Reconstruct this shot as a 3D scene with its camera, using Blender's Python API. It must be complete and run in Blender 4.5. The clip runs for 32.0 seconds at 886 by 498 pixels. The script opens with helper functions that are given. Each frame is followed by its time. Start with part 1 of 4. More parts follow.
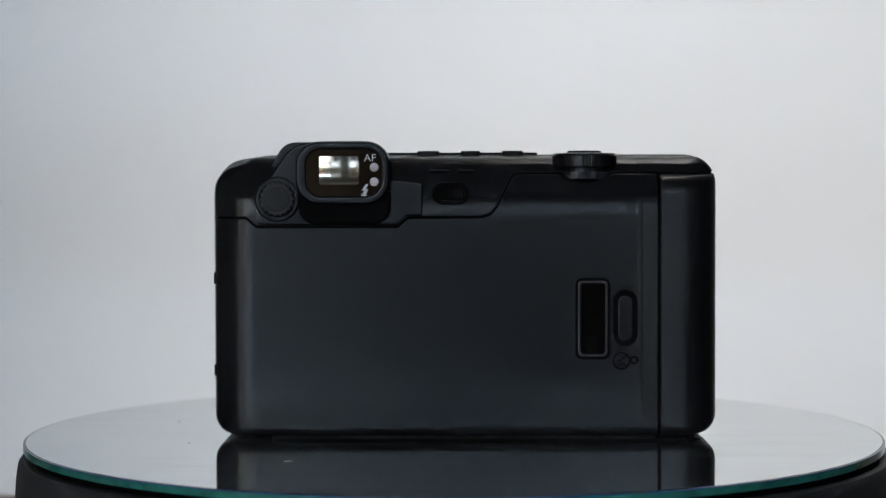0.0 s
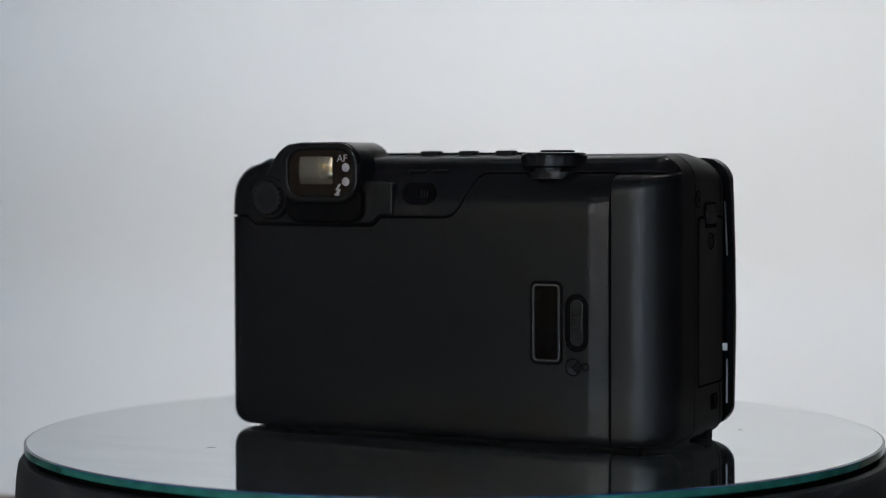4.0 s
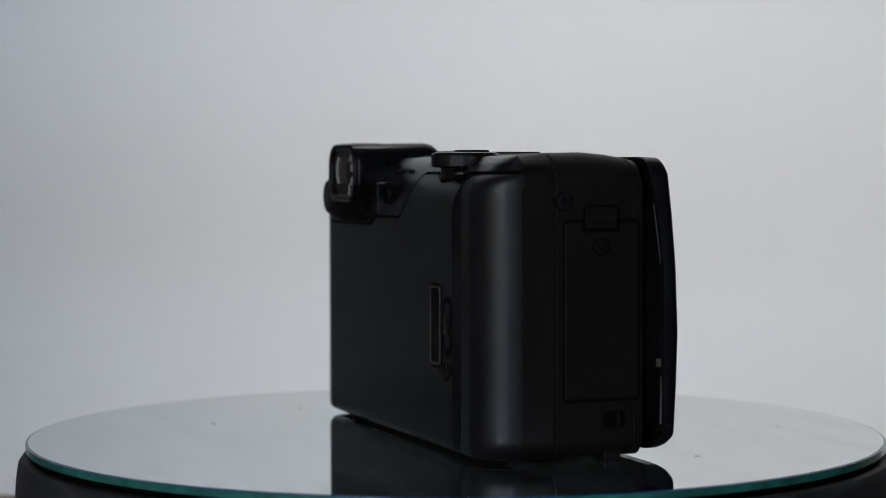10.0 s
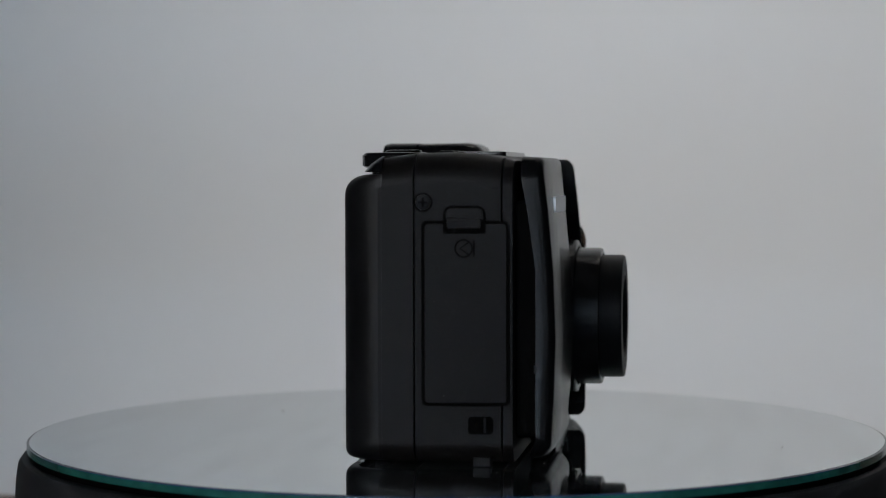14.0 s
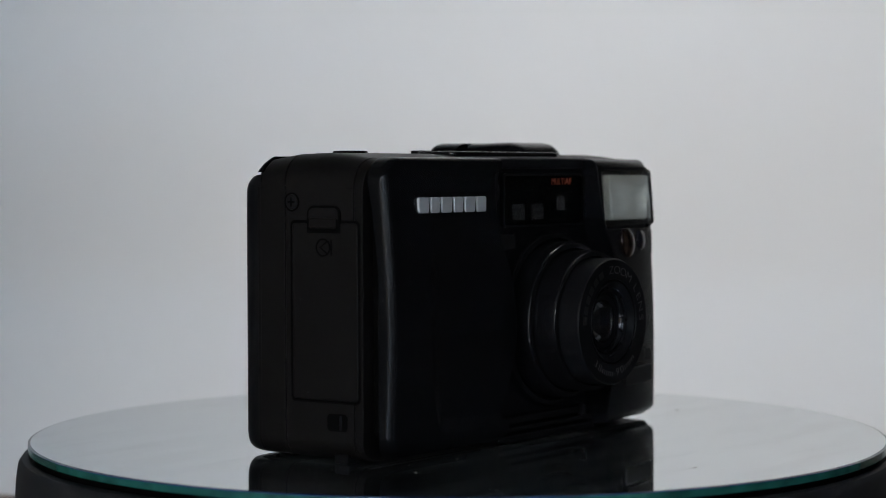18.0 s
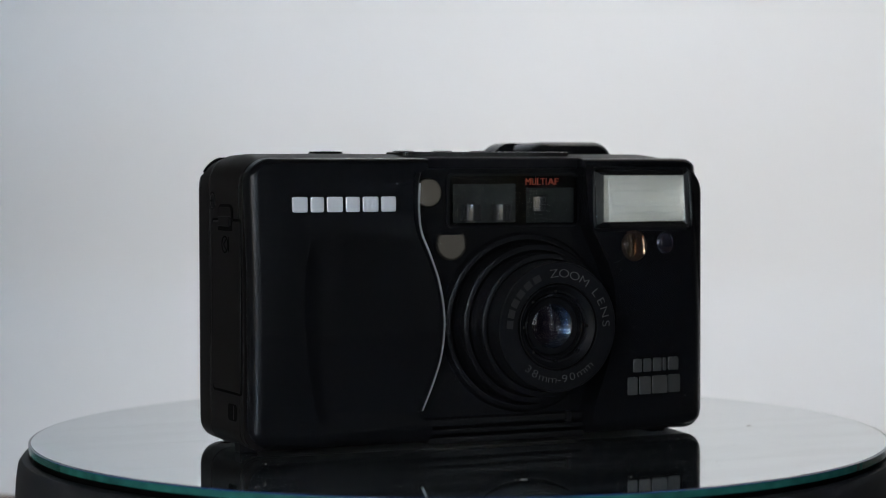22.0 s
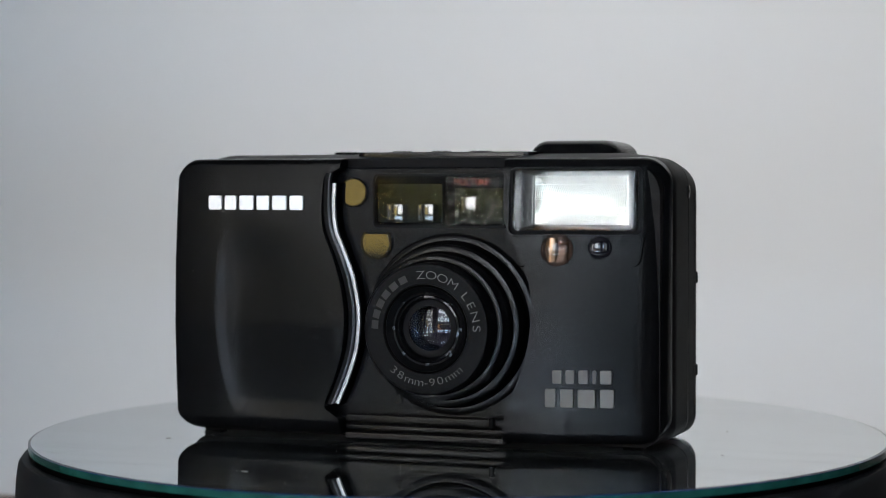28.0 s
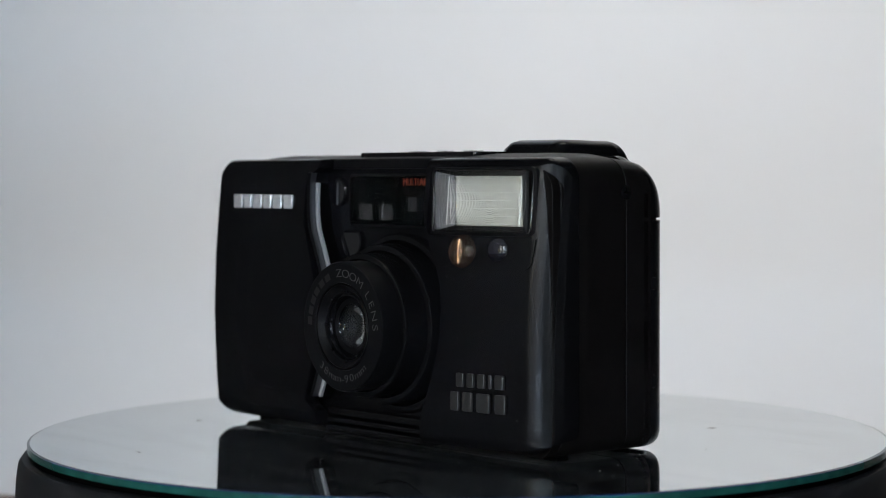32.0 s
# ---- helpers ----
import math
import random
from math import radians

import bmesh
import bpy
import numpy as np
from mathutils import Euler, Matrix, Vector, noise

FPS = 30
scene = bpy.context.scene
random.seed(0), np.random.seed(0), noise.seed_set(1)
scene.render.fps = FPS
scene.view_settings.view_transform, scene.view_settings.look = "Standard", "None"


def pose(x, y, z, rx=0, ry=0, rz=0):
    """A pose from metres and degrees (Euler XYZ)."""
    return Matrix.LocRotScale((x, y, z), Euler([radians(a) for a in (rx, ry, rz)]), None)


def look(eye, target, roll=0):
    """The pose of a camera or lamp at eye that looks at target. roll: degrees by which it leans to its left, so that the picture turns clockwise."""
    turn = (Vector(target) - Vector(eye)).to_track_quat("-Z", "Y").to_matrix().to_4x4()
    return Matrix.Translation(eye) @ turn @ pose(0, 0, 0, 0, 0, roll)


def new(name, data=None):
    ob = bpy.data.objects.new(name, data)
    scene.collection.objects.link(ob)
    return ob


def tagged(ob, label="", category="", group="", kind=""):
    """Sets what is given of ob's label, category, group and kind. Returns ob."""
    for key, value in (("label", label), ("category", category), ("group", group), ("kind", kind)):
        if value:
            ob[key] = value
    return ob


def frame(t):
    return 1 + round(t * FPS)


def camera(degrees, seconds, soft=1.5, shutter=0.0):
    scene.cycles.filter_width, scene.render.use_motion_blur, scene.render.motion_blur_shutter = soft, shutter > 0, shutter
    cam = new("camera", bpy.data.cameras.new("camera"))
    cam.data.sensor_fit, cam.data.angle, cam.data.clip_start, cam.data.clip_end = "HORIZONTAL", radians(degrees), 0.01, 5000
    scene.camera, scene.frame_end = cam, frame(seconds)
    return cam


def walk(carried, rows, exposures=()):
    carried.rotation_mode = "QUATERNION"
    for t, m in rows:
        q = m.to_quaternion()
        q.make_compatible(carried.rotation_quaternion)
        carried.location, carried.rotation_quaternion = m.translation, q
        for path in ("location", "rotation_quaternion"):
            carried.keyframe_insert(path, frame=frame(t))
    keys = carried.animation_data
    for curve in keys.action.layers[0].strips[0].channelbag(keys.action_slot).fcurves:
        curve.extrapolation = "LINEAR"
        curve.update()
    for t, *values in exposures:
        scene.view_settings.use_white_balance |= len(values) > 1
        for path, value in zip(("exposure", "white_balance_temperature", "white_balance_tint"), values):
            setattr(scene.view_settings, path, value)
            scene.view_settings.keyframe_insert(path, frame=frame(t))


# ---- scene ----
# ---- the one camera, on a tripod ----
cam = camera(24.27, 32.0, 0.9)
EYE = (0.0, -0.5, 0.06305)
SIGHT = (-0.00309, -0.00036, 0.04448)
EYE_POSE = look(EYE, SIGHT, -0.143)
cam.data.dof.use_dof, cam.data.dof.focus_distance, cam.data.dof.aperture_fstop = True, 0.464, 18.0
walk(cam, [(0.0, EYE_POSE), (32.0, EYE_POSE)],
     exposures=[(0.0, -0.18), (4.0, -0.2), (6.5, -0.12), (9.0, -0.26), (11.0, -0.68), (13.0, -0.94), (14.0, -0.9), (17.0, -0.82),
                (18.0, -0.5), (19.0, -0.32), (20.0, -0.22), (25.0, -0.2), (26.5, -0.34), (28.0, -0.45), (29.0, -0.34), (30.0, -0.25), (32.0, -0.22)])

# seconds and degrees of the turning disc
TURN = [(0, -0.15), (1, -7.04), (2, -13.54), (3, -20.51), (4, -27.65), (5, -34.63), (6, -41.41), (7, -48.19), (8, -55.36), (9, -62.42), (10, -69.47), (11, -76.5), (12, -83.81), (13, -91.0), (14, -98.03), (15, -105.13), (16, -112.33), (17, -119.54), (18, -126.83), (19, -134.09), (20, -141.27), (21, -148.77), (22, -156.16), (23, -163.51), (24, -171.2), (25, -178.63), (26, -185.78), (27, -192.96), (28, -199.95), (29, -207.04), (30, -214.61), (31, -221.95), (32, -229.34)]

# ---- light ----
world = bpy.data.worlds.new("sky")
scene.world = world
world.use_nodes = True
sky = world.node_tree.nodes.new("ShaderNodeTexSky")
sky.sky_type, sky.sun_disc = "NISHITA", False
sky.sun_elevation, sky.sun_rotation = radians(35), radians(60)
back = world.node_tree.nodes["Background"]
back.inputs["Strength"].default_value = 0.1
world.node_tree.links.new(sky.outputs[0], back.inputs["Color"])


def window_light(name, place, target, width, height, watts, colour=(0.93, 0.97, 1.0)):
    data = bpy.data.lights.new(name, "AREA")
    data.shape, data.size, data.size_y = "RECTANGLE", width, height
    data.energy, data.color = watts, colour
    ob = new(name, data)
    ob.matrix_world = look(place, target)
    return ob


# room: white wall behind the turntable at +y, windows behind the camera at -y
X0, X1, Y0, Y1, Z0, Z1 = -2.5, 1.5, -2.3, 1.0, -0.82, 1.68
SILL, HEAD = -0.42, 1.32
# the WEST opening and its window are added to hold an amber lamp
WEST = [(-2.29, -2.0)]
SOUTH = [(-2.38, -1.6), (-1.3, -0.08), (0.2, 1.12)]
EAST = [(-1.65, -1.25)]
# ROOF opening and SHAFT are added; the shaft grades the light on the wall
ROOF = (0.14, 0.53, 0.58, 0.88)
SHAFT = 1.0
MID, TALL = (SILL + HEAD) / 2, HEAD - SILL - 0.1
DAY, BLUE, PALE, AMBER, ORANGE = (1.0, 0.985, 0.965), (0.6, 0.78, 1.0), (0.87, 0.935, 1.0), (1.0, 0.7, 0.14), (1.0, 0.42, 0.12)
LOW, TOP = SILL + 0.05, HEAD - 0.05
# amber and orange stand in for unseen warm surfaces; small patches added for reflections
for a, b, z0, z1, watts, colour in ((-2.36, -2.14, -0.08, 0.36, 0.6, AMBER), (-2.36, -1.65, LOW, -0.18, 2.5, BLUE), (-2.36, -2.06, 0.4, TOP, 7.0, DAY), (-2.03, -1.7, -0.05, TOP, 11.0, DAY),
                                    (-1.22, -0.52, 0.28, TOP, 25.0, PALE), (-1.24, -0.9, -0.225, 0.08, 0.95, ORANGE),
                                    (-1.22, -0.52, LOW, -0.235, 8.0, BLUE), (-0.48, -0.14, 0.33, 0.75, 4.2, BLUE), (-0.5, -0.14, LOW, -0.18, 0.6, BLUE), (0.72, 1.07, -0.05, TOP, 2.3, PALE), (0.6, 0.71, -0.09, 0.1, 1.3, PALE), (0.58, 0.7, 0.2, TOP, 0.6, PALE), (0.25, 0.5, 0.3, 0.75, 6.0, BLUE)):
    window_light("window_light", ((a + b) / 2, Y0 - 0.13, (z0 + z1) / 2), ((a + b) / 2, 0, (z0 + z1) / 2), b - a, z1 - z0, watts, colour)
for a, b in EAST:
    window_light("window_light", (X1 + 0.13, (a + b) / 2, MID), (0, (a + b) / 2, MID), b - a - 0.1, TALL, 0.35, DAY)
# added amber lamp, placed to reflect as yellow in the flash cover
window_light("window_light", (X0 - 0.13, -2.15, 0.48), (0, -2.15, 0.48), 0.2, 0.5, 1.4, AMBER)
# added unseen lamp that brightens the white wall from above
window_light("added_roof_lamp", ((ROOF[0] + ROOF[1]) / 2, (ROOF[2] + ROOF[3]) / 2, Z1 + SHAFT - 0.04), ((ROOF[0] + ROOF[1]) / 2, (ROOF[2] + ROOF[3]) / 2 + 0.001, 0),
             ROOF[1] - ROOF[0] - 0.02, ROOF[3] - ROOF[2] - 0.02, 385.0, (0.998, 0.952, 0.912))


# ---- materials ----
def material(name, colour, rough=0.5, metal=0.0, spec=0.5, grain=0.0, grain_scale=800.0, blotch=0.0, blotch_scale=30.0,
             rough_vary=0.0, transmission=0.0, ior=1.45, coat=0.0, tint=None):
    m = bpy.data.materials.new(name)
    m.use_nodes = True
    nodes, links = m.node_tree.nodes, m.node_tree.links
    b = nodes["Principled BSDF"]
    b.inputs["Base Color"].default_value = (*colour, 1)
    b.inputs["Roughness"].default_value = rough
    b.inputs["Metallic"].default_value = metal
    b.inputs["Specular IOR Level"].default_value = spec
    b.inputs["Transmission Weight"].default_value = transmission
    b.inputs["IOR"].default_value = ior
    b.inputs["Coat Weight"].default_value = coat
    b.inputs["Coat Roughness"].default_value = 0.05
    if tint:
        b.inputs["Specular Tint"].default_value = (*tint, 1)
    where = nodes.new("ShaderNodeTexCoord")
    if blotch or rough_vary:
        n = nodes.new("ShaderNodeTexNoise")
        n.inputs["Scale"].default_value, n.inputs["Detail"].default_value = blotch_scale, 6
        links.new(where.outputs["Object"], n.inputs["Vector"])
        if blotch:
            ramp = nodes.new("ShaderNodeMix")
            ramp.data_type = "RGBA"
            ramp.inputs["A"].default_value = (*[c * (1 - blotch) for c in colour], 1)
            ramp.inputs["B"].default_value = (*[min(1, c * (1 + blotch)) for c in colour], 1)
            links.new(n.outputs["Fac"], ramp.inputs["Factor"])
            links.new(ramp.outputs["Result"], b.inputs["Base Color"])
        if rough_vary:
            r = nodes.new("ShaderNodeMapRange")
            r.inputs["From Min"].default_value, r.inputs["From Max"].default_value = 0.1, 0.9
            r.inputs["To Min"].default_value, r.inputs["To Max"].default_value = max(0, rough - rough_vary), rough + rough_vary
            links.new(n.outputs["Fac"], r.inputs["Value"])
            links.new(r.outputs["Result"], b.inputs["Roughness"])
    if grain:
        g = nodes.new("ShaderNodeTexNoise")
        g.inputs["Scale"].default_value, g.inputs["Detail"].default_value = grain_scale, 3
        links.new(where.outputs["Object"], g.inputs["Vector"])
        bump = nodes.new("ShaderNodeBump")
        bump.inputs["Strength"].default_value, bump.inputs["Distance"].default_value = grain, 0.0001
        links.new(g.outputs["Fac"], bump.inputs["Height"])
        links.new(bump.outputs["Normal"], b.inputs["Normal"])
    return m


PLASTIC = material("satin_black_plastic", (0.003, 0.0031, 0.0036), 0.19, spec=0.2, grain=0.25, grain_scale=5200, blotch=0.2, blotch_scale=60)
SIDE_PLASTIC = material("dark_side_plastic", (0.0046, 0.004, 0.0038), 0.42, spec=0.09, grain=0.25, grain_scale=4200, blotch=0.2, blotch_scale=60)
GRIP_PLASTIC = material("grip_plastic", (0.003, 0.0031, 0.0036), 0.34, spec=0.2, grain=0.15, grain_scale=5200, blotch=0.2, blotch_scale=50)
PANEL_PLASTIC = material("smooth_panel_plastic", (0.003, 0.0031, 0.0036), 0.26, spec=0.17, grain=0.12, grain_scale=5200, blotch=0.2, blotch_scale=50)
PLASTIC_FRONT = material("smooth_black_plastic", (0.003, 0.0031, 0.0036), 0.26, spec=0.15, grain=0.12, grain_scale=5200, blotch=0.2, blotch_scale=50)
MATT = material("matt_black_plastic", (0.0045, 0.0045, 0.005), 0.42, spec=0.08, grain=0.3, grain_scale=4000)
LENS_PLASTIC = material("lens_barrel_plastic", (0.0035, 0.0035, 0.0038), 0.23, spec=0.25, grain=0.15, grain_scale=4000)
# near-black; also puts the shade of gaps, slots and recesses into colour
GAP = material("black_gap_shade", (0.001, 0.001, 0.001), 0.8, spec=0.04)
GLOSS = material("glossy_black_plastic", (0.003, 0.003, 0.0035), 0.08, spec=0.35)
# orange tint of these two stands in for an orange reflection
FILM_DARK = material("dark_film_window", (0.001, 0.001, 0.001), 0.1, spec=0.1, grain=0.6, grain_scale=240, tint=(1.0, 0.7, 0.45))
TINTED_PLATE = material("orange_reflection_plate", (0.003, 0.0025, 0.002), 0.08, spec=0.4, tint=(1.0, 0.72, 0.55))
RUBBER = material("black_rubber", (0.004, 0.004, 0.0045), 0.5, spec=0.15, grain=0.4, grain_scale=3000)
SILVER = material("silver_paint", (0.55, 0.55, 0.56), 0.28, metal=0.6, grain=0.1)
EDGE_GLINT = material("edge_glint_metal", (0.08, 0.08, 0.085), 0.3, metal=0.8)
STEEL = material("dull_steel", (0.36, 0.35, 0.335), 0.36, metal=1.0)
# metal colour imitates the highlight on a black plastic lip
LIP_GLINT = material("lip_glint_metal", (0.1, 0.1, 0.105), 0.3, metal=1.0)
PRINT_WHITE = material("silver_white_print", (0.8, 0.8, 0.81), 0.42, metal=0.75)
PRINT_GREY = material("grey_print", (0.085, 0.083, 0.08), 0.4, metal=0.85)
PRINT_DIM = material("dim_grey_print", (0.11, 0.108, 0.106), 0.5, metal=0.8)
PRINT_FAINT = material("faint_grey_print", (0.034, 0.033, 0.032), 0.5, metal=0.8)
PRINT_RED = material("red_orange_print", (0.45, 0.075, 0.03), 0.45)
GLASS = material("clear_glass", (1, 1, 1), 0.02, transmission=1.0, ior=1.5)
CLEAR_PLASTIC = material("clear_plastic", (0.97, 0.97, 0.95), 0.04, transmission=1.0, ior=1.45)
DARK_GLASS = material("dark_lens_glass", (0.006, 0.006, 0.01), 0.02, spec=0.9, coat=0.4)
INNER_GLASS = material("violet_inner_glass", (0.006, 0.004, 0.01), 0.03, spec=0.12, tint=(0.8, 0.6, 1.0))
COATED_GLASS = material("blue_coated_lens_glass", (0.004, 0.005, 0.012), 0.02, spec=0.4, tint=(0.12, 0.38, 1.0), ior=1.6)
PANE_GLASS = material("thin_clear_pane", (1, 1, 1), 0.02, transmission=1.0, ior=1.1)
# metal whose colour carries the bluish reflection of the finder
FINDER_GLASS = material("finder_lens_glass", (0.021, 0.027, 0.031), 0.1, metal=1.0)
WINDOW_BLACK = material("window_black", (0.002, 0.002, 0.0024), 0.2, spec=0.08)
INDICATOR = material("dim_pink_indicator", (0.17, 0.145, 0.145), 0.3)
FINDER_MIRROR = material("coated_finder_glass", (0.22, 0.22, 0.23), 0.04, metal=0.9)
# warm metal instead of glass, so the bright warm reflection sits in the colour
EYE_GLASS = material("warm_reflection_glass", (0.21, 0.185, 0.15), 0.12, metal=0.9)
FILM_GLASS = material("film_window_rim", (0.016, 0.016, 0.017), 0.12, spec=0.8)
SENSOR_GLASS = material("coated_sensor_glass", (0.004, 0.004, 0.005), 0.03, spec=1.0, ior=1.6)
REFLECTOR = material("flash_reflector", (0.72, 0.69, 0.61), 0.24, metal=0.75)
# white imitates the bright lines that light draws in clear ribs
RIB_WHITE = material("whitened_rib_plastic", (0.92, 0.92, 0.88), 0.25, transmission=0.72)
SIDE_SILVER = material("dull_silver_wall", (0.04, 0.04, 0.042), 0.36, metal=0.8)
AMBER_METAL = material("amber_metal", (0.32, 0.21, 0.14), 0.1, metal=1.0)
LAMP_BOWL = material("amber_lamp_bowl", (0.06, 0.035, 0.025), 0.12, metal=0.7, grain=1.0, grain_scale=260, blotch=0.7, blotch_scale=420)
DOT = material("pale_indicator", (0.2, 0.18, 0.18), 0.3)
MIRROR = material("mirror_glass", (0.54, 0.58, 0.59), 0.03, metal=0.96, blotch=0.12, blotch_scale=26, rough_vary=0.03)
smear_nodes, smear_links = MIRROR.node_tree.nodes, MIRROR.node_tree.links
smear_where, smear_map, smear = smear_nodes.new("ShaderNodeTexCoord"), smear_nodes.new("ShaderNodeMapping"), smear_nodes.new("ShaderNodeTexNoise")
smear_map.inputs["Scale"].default_value, smear_map.inputs["Rotation"].default_value = (18, 120, 1), (0, 0, 0.6)
smear.inputs["Scale"].default_value, smear.inputs["Detail"].default_value = 1.0, 5
haze = smear_nodes.new("ShaderNodeMapRange")
haze.inputs["From Min"].default_value, haze.inputs["From Max"].default_value = 0.45, 0.8
haze.inputs["To Min"].default_value, haze.inputs["To Max"].default_value = 0.98, 0.86
smear_links.new(smear_where.outputs["Object"], smear_map.inputs["Vector"])
smear_links.new(smear_map.outputs["Vector"], smear.inputs["Vector"])
smear_links.new(smear.outputs["Fac"], haze.inputs["Value"])
smear_links.new(haze.outputs["Result"], smear_nodes["Principled BSDF"].inputs["Metallic"])
GREEN_EDGE = material("green_glass_edge", (0.012, 0.075, 0.06), 0.2, spec=0.3, blotch=0.7, blotch_scale=260)
NAVY = material("dark_blue_edge", (0.008, 0.03, 0.11), 0.2, spec=0.4)
BASE = material("charcoal_plastic", (0.011, 0.011, 0.012), 0.5, spec=0.3, grain=0.4, grain_scale=2500, blotch=0.25, blotch_scale=40)
DUST = material("dust", (0.32, 0.31, 0.29), 0.8)
FINE_DUST = material("fine_dust", (0.12, 0.12, 0.115), 0.8)
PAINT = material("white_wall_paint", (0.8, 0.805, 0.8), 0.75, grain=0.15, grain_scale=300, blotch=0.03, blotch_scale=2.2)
# unseen walls: shade put into the colour, set by their reflections in the body
DIMMED_SIDE = material("dimmed_side_tone", (0.14, 0.135, 0.13), 0.8, blotch=0.1, blotch_scale=3)
DIMMED_WALL = material("dimmed_wall_tone", (0.05, 0.049, 0.048), 0.8, blotch=0.1, blotch_scale=3)
DIMMED_WEST = material("dimmed_west_tone", (0.38, 0.375, 0.36), 0.8, blotch=0.1, blotch_scale=3)
# grey puts the ceiling's dimness into its colour
CEILING = material("dimmed_ceiling_tone", (0.2, 0.2, 0.197), 0.8, blotch=0.04, blotch_scale=3)
FLOORING = material("brown_floor", (0.075, 0.042, 0.024), 0.5, blotch=0.3, blotch_scale=8)
TABLE = material("dark_wood_table_top", (0.075, 0.048, 0.03), 0.5, blotch=0.2, blotch_scale=20)
FRAME = material("white_window_frame", (0.75, 0.75, 0.74), 0.4, blotch=0.05)


# ---- mesh helpers (millimetres for the small things, metres for the room) ----
def finish(bm, name, mat, unit, sharp=32):
    bmesh.ops.recalc_face_normals(bm, faces=bm.faces)
    if unit != 1:
        bmesh.ops.scale(bm, vec=(unit, unit, unit), verts=bm.verts)
    me = bpy.data.meshes.new(name)
    bm.to_mesh(me)
    bm.free()
    me.materials.append(mat)
    me.shade_smooth()
    me.set_sharp_from_angle(angle=radians(sharp))
    return me


def part(name, bm, mat, parent, label="", unit=0.001, sharp=32):
    ob = new(name, finish(bm, name, mat, unit, sharp))
    ob.parent = parent
    if label:
        tagged(ob, label)
    if unit != 1:
        ob.modifiers.new("weighted_normal", "WEIGHTED_NORMAL").keep_sharp = True
    return ob


def thing(name, bm, mat, label, category, kind="", group=""):
    return tagged(new(name, finish(bm, name, mat, 1)), label, category, group, kind)


def empty(name, label, category, group="", kind=""):
    ob = new(name)
    ob.empty_display_size = 0.02
    return tagged(ob, label, category, group, kind)


def box(x0, x1, y0, y1, z0, z1, r=0.0, seg=3):
    bm = bmesh.new()
    bmesh.ops.create_cube(bm, size=1)
    for v in bm.verts:
        v.co = ((x0 + x1) / 2 + v.co.x * (x1 - x0), (y0 + y1) / 2 + v.co.y * (y1 - y0), (z0 + z1) / 2 + v.co.z * (z1 - z0))
    if r:
        bmesh.ops.bevel(bm, geom=bm.edges[:], offset=r, segments=seg, affect="EDGES", profile=0.5)
    return bm


def merge(*parts):
    out = bmesh.new()
    for bm in parts:
        me = bpy.data.meshes.new("part")
        bm.to_mesh(me)
        bm.free()
        out.from_mesh(me)
        bpy.data.meshes.remove(me)
    return out


def fillet(points, radii, seg=6):
    """A closed polygon with rounded corners."""
    out, n = [], len(points)
    for i, p in enumerate(points):
        r = radii[i] if isinstance(radii, (list, tuple)) else radii
        p, a, b = Vector(p), Vector(points[i - 1]), Vector(points[(i + 1) % n])
        if r <= 0:
            out.append(p)
            continue
        da, db = (a - p).normalized(), (b - p).normalized()
        half = da.angle(db) / 2
        d = min(r / math.tan(half), (a - p).length * 0.49, (b - p).length * 0.49)
        r = d * math.tan(half)
        s, e = p + da * d, p + db * d
        c = p + (da + db).normalized() * (r / math.sin(half))
        a0, a1 = math.atan2(s.y - c.y, s.x - c.x), math.atan2(e.y - c.y, e.x - c.x)
        turn = (a1 - a0 + math.pi) % (2 * math.pi) - math.pi
        for k in range(seg + 1):
            t = a0 + turn * k / seg
            out.append(Vector((c.x + r * math.cos(t), c.y + r * math.sin(t))))
    return out


def rrect(a0, a1, b0, b1, r, seg=6):
    return fillet([(a0, b0), (a1, b0), (a1, b1), (a0, b1)], r, seg)


def circle(cx, cz, r, n=40):
    return [Vector((cx + r * math.cos(2 * math.pi * k / n), cz + r * math.sin(2 * math.pi * k / n))) for k in range(n)]


def at(axis, u, v, d):
    """axis y: (u, v) = (x, z); axis x: (u, v) = (y, z); axis z: (u, v) = (x, y)."""
    return {"y": (u, d, v), "x": (d, u, v), "z": (u, v, d)}[axis]


def prism(poly, axis, d0, d1, r=0.0, seg=2, both=False):
    """Extrude an outline from d0 to d1; round the rim at d1 (or at both ends)."""
    bm = bmesh.new()
    lo = [bm.verts.new(at(axis, p[0], p[1], d0)) for p in poly]
    hi = [bm.verts.new(at(axis, p[0], p[1], d1)) for p in poly]
    n = len(poly)
    f0, f1 = bm.faces.new(lo[::-1]), bm.faces.new(hi)
    for i in range(n):
        bm.faces.new((lo[i], lo[(i + 1) % n], hi[(i + 1) % n], hi[i]))
    bmesh.ops.recalc_face_normals(bm, faces=bm.faces)
    if r:
        edges = list(f1.edges) + (list(f0.edges) if both else [])
        bmesh.ops.bevel(bm, geom=edges, offset=r, segments=seg, affect="EDGES", profile=0.5)
    return bm


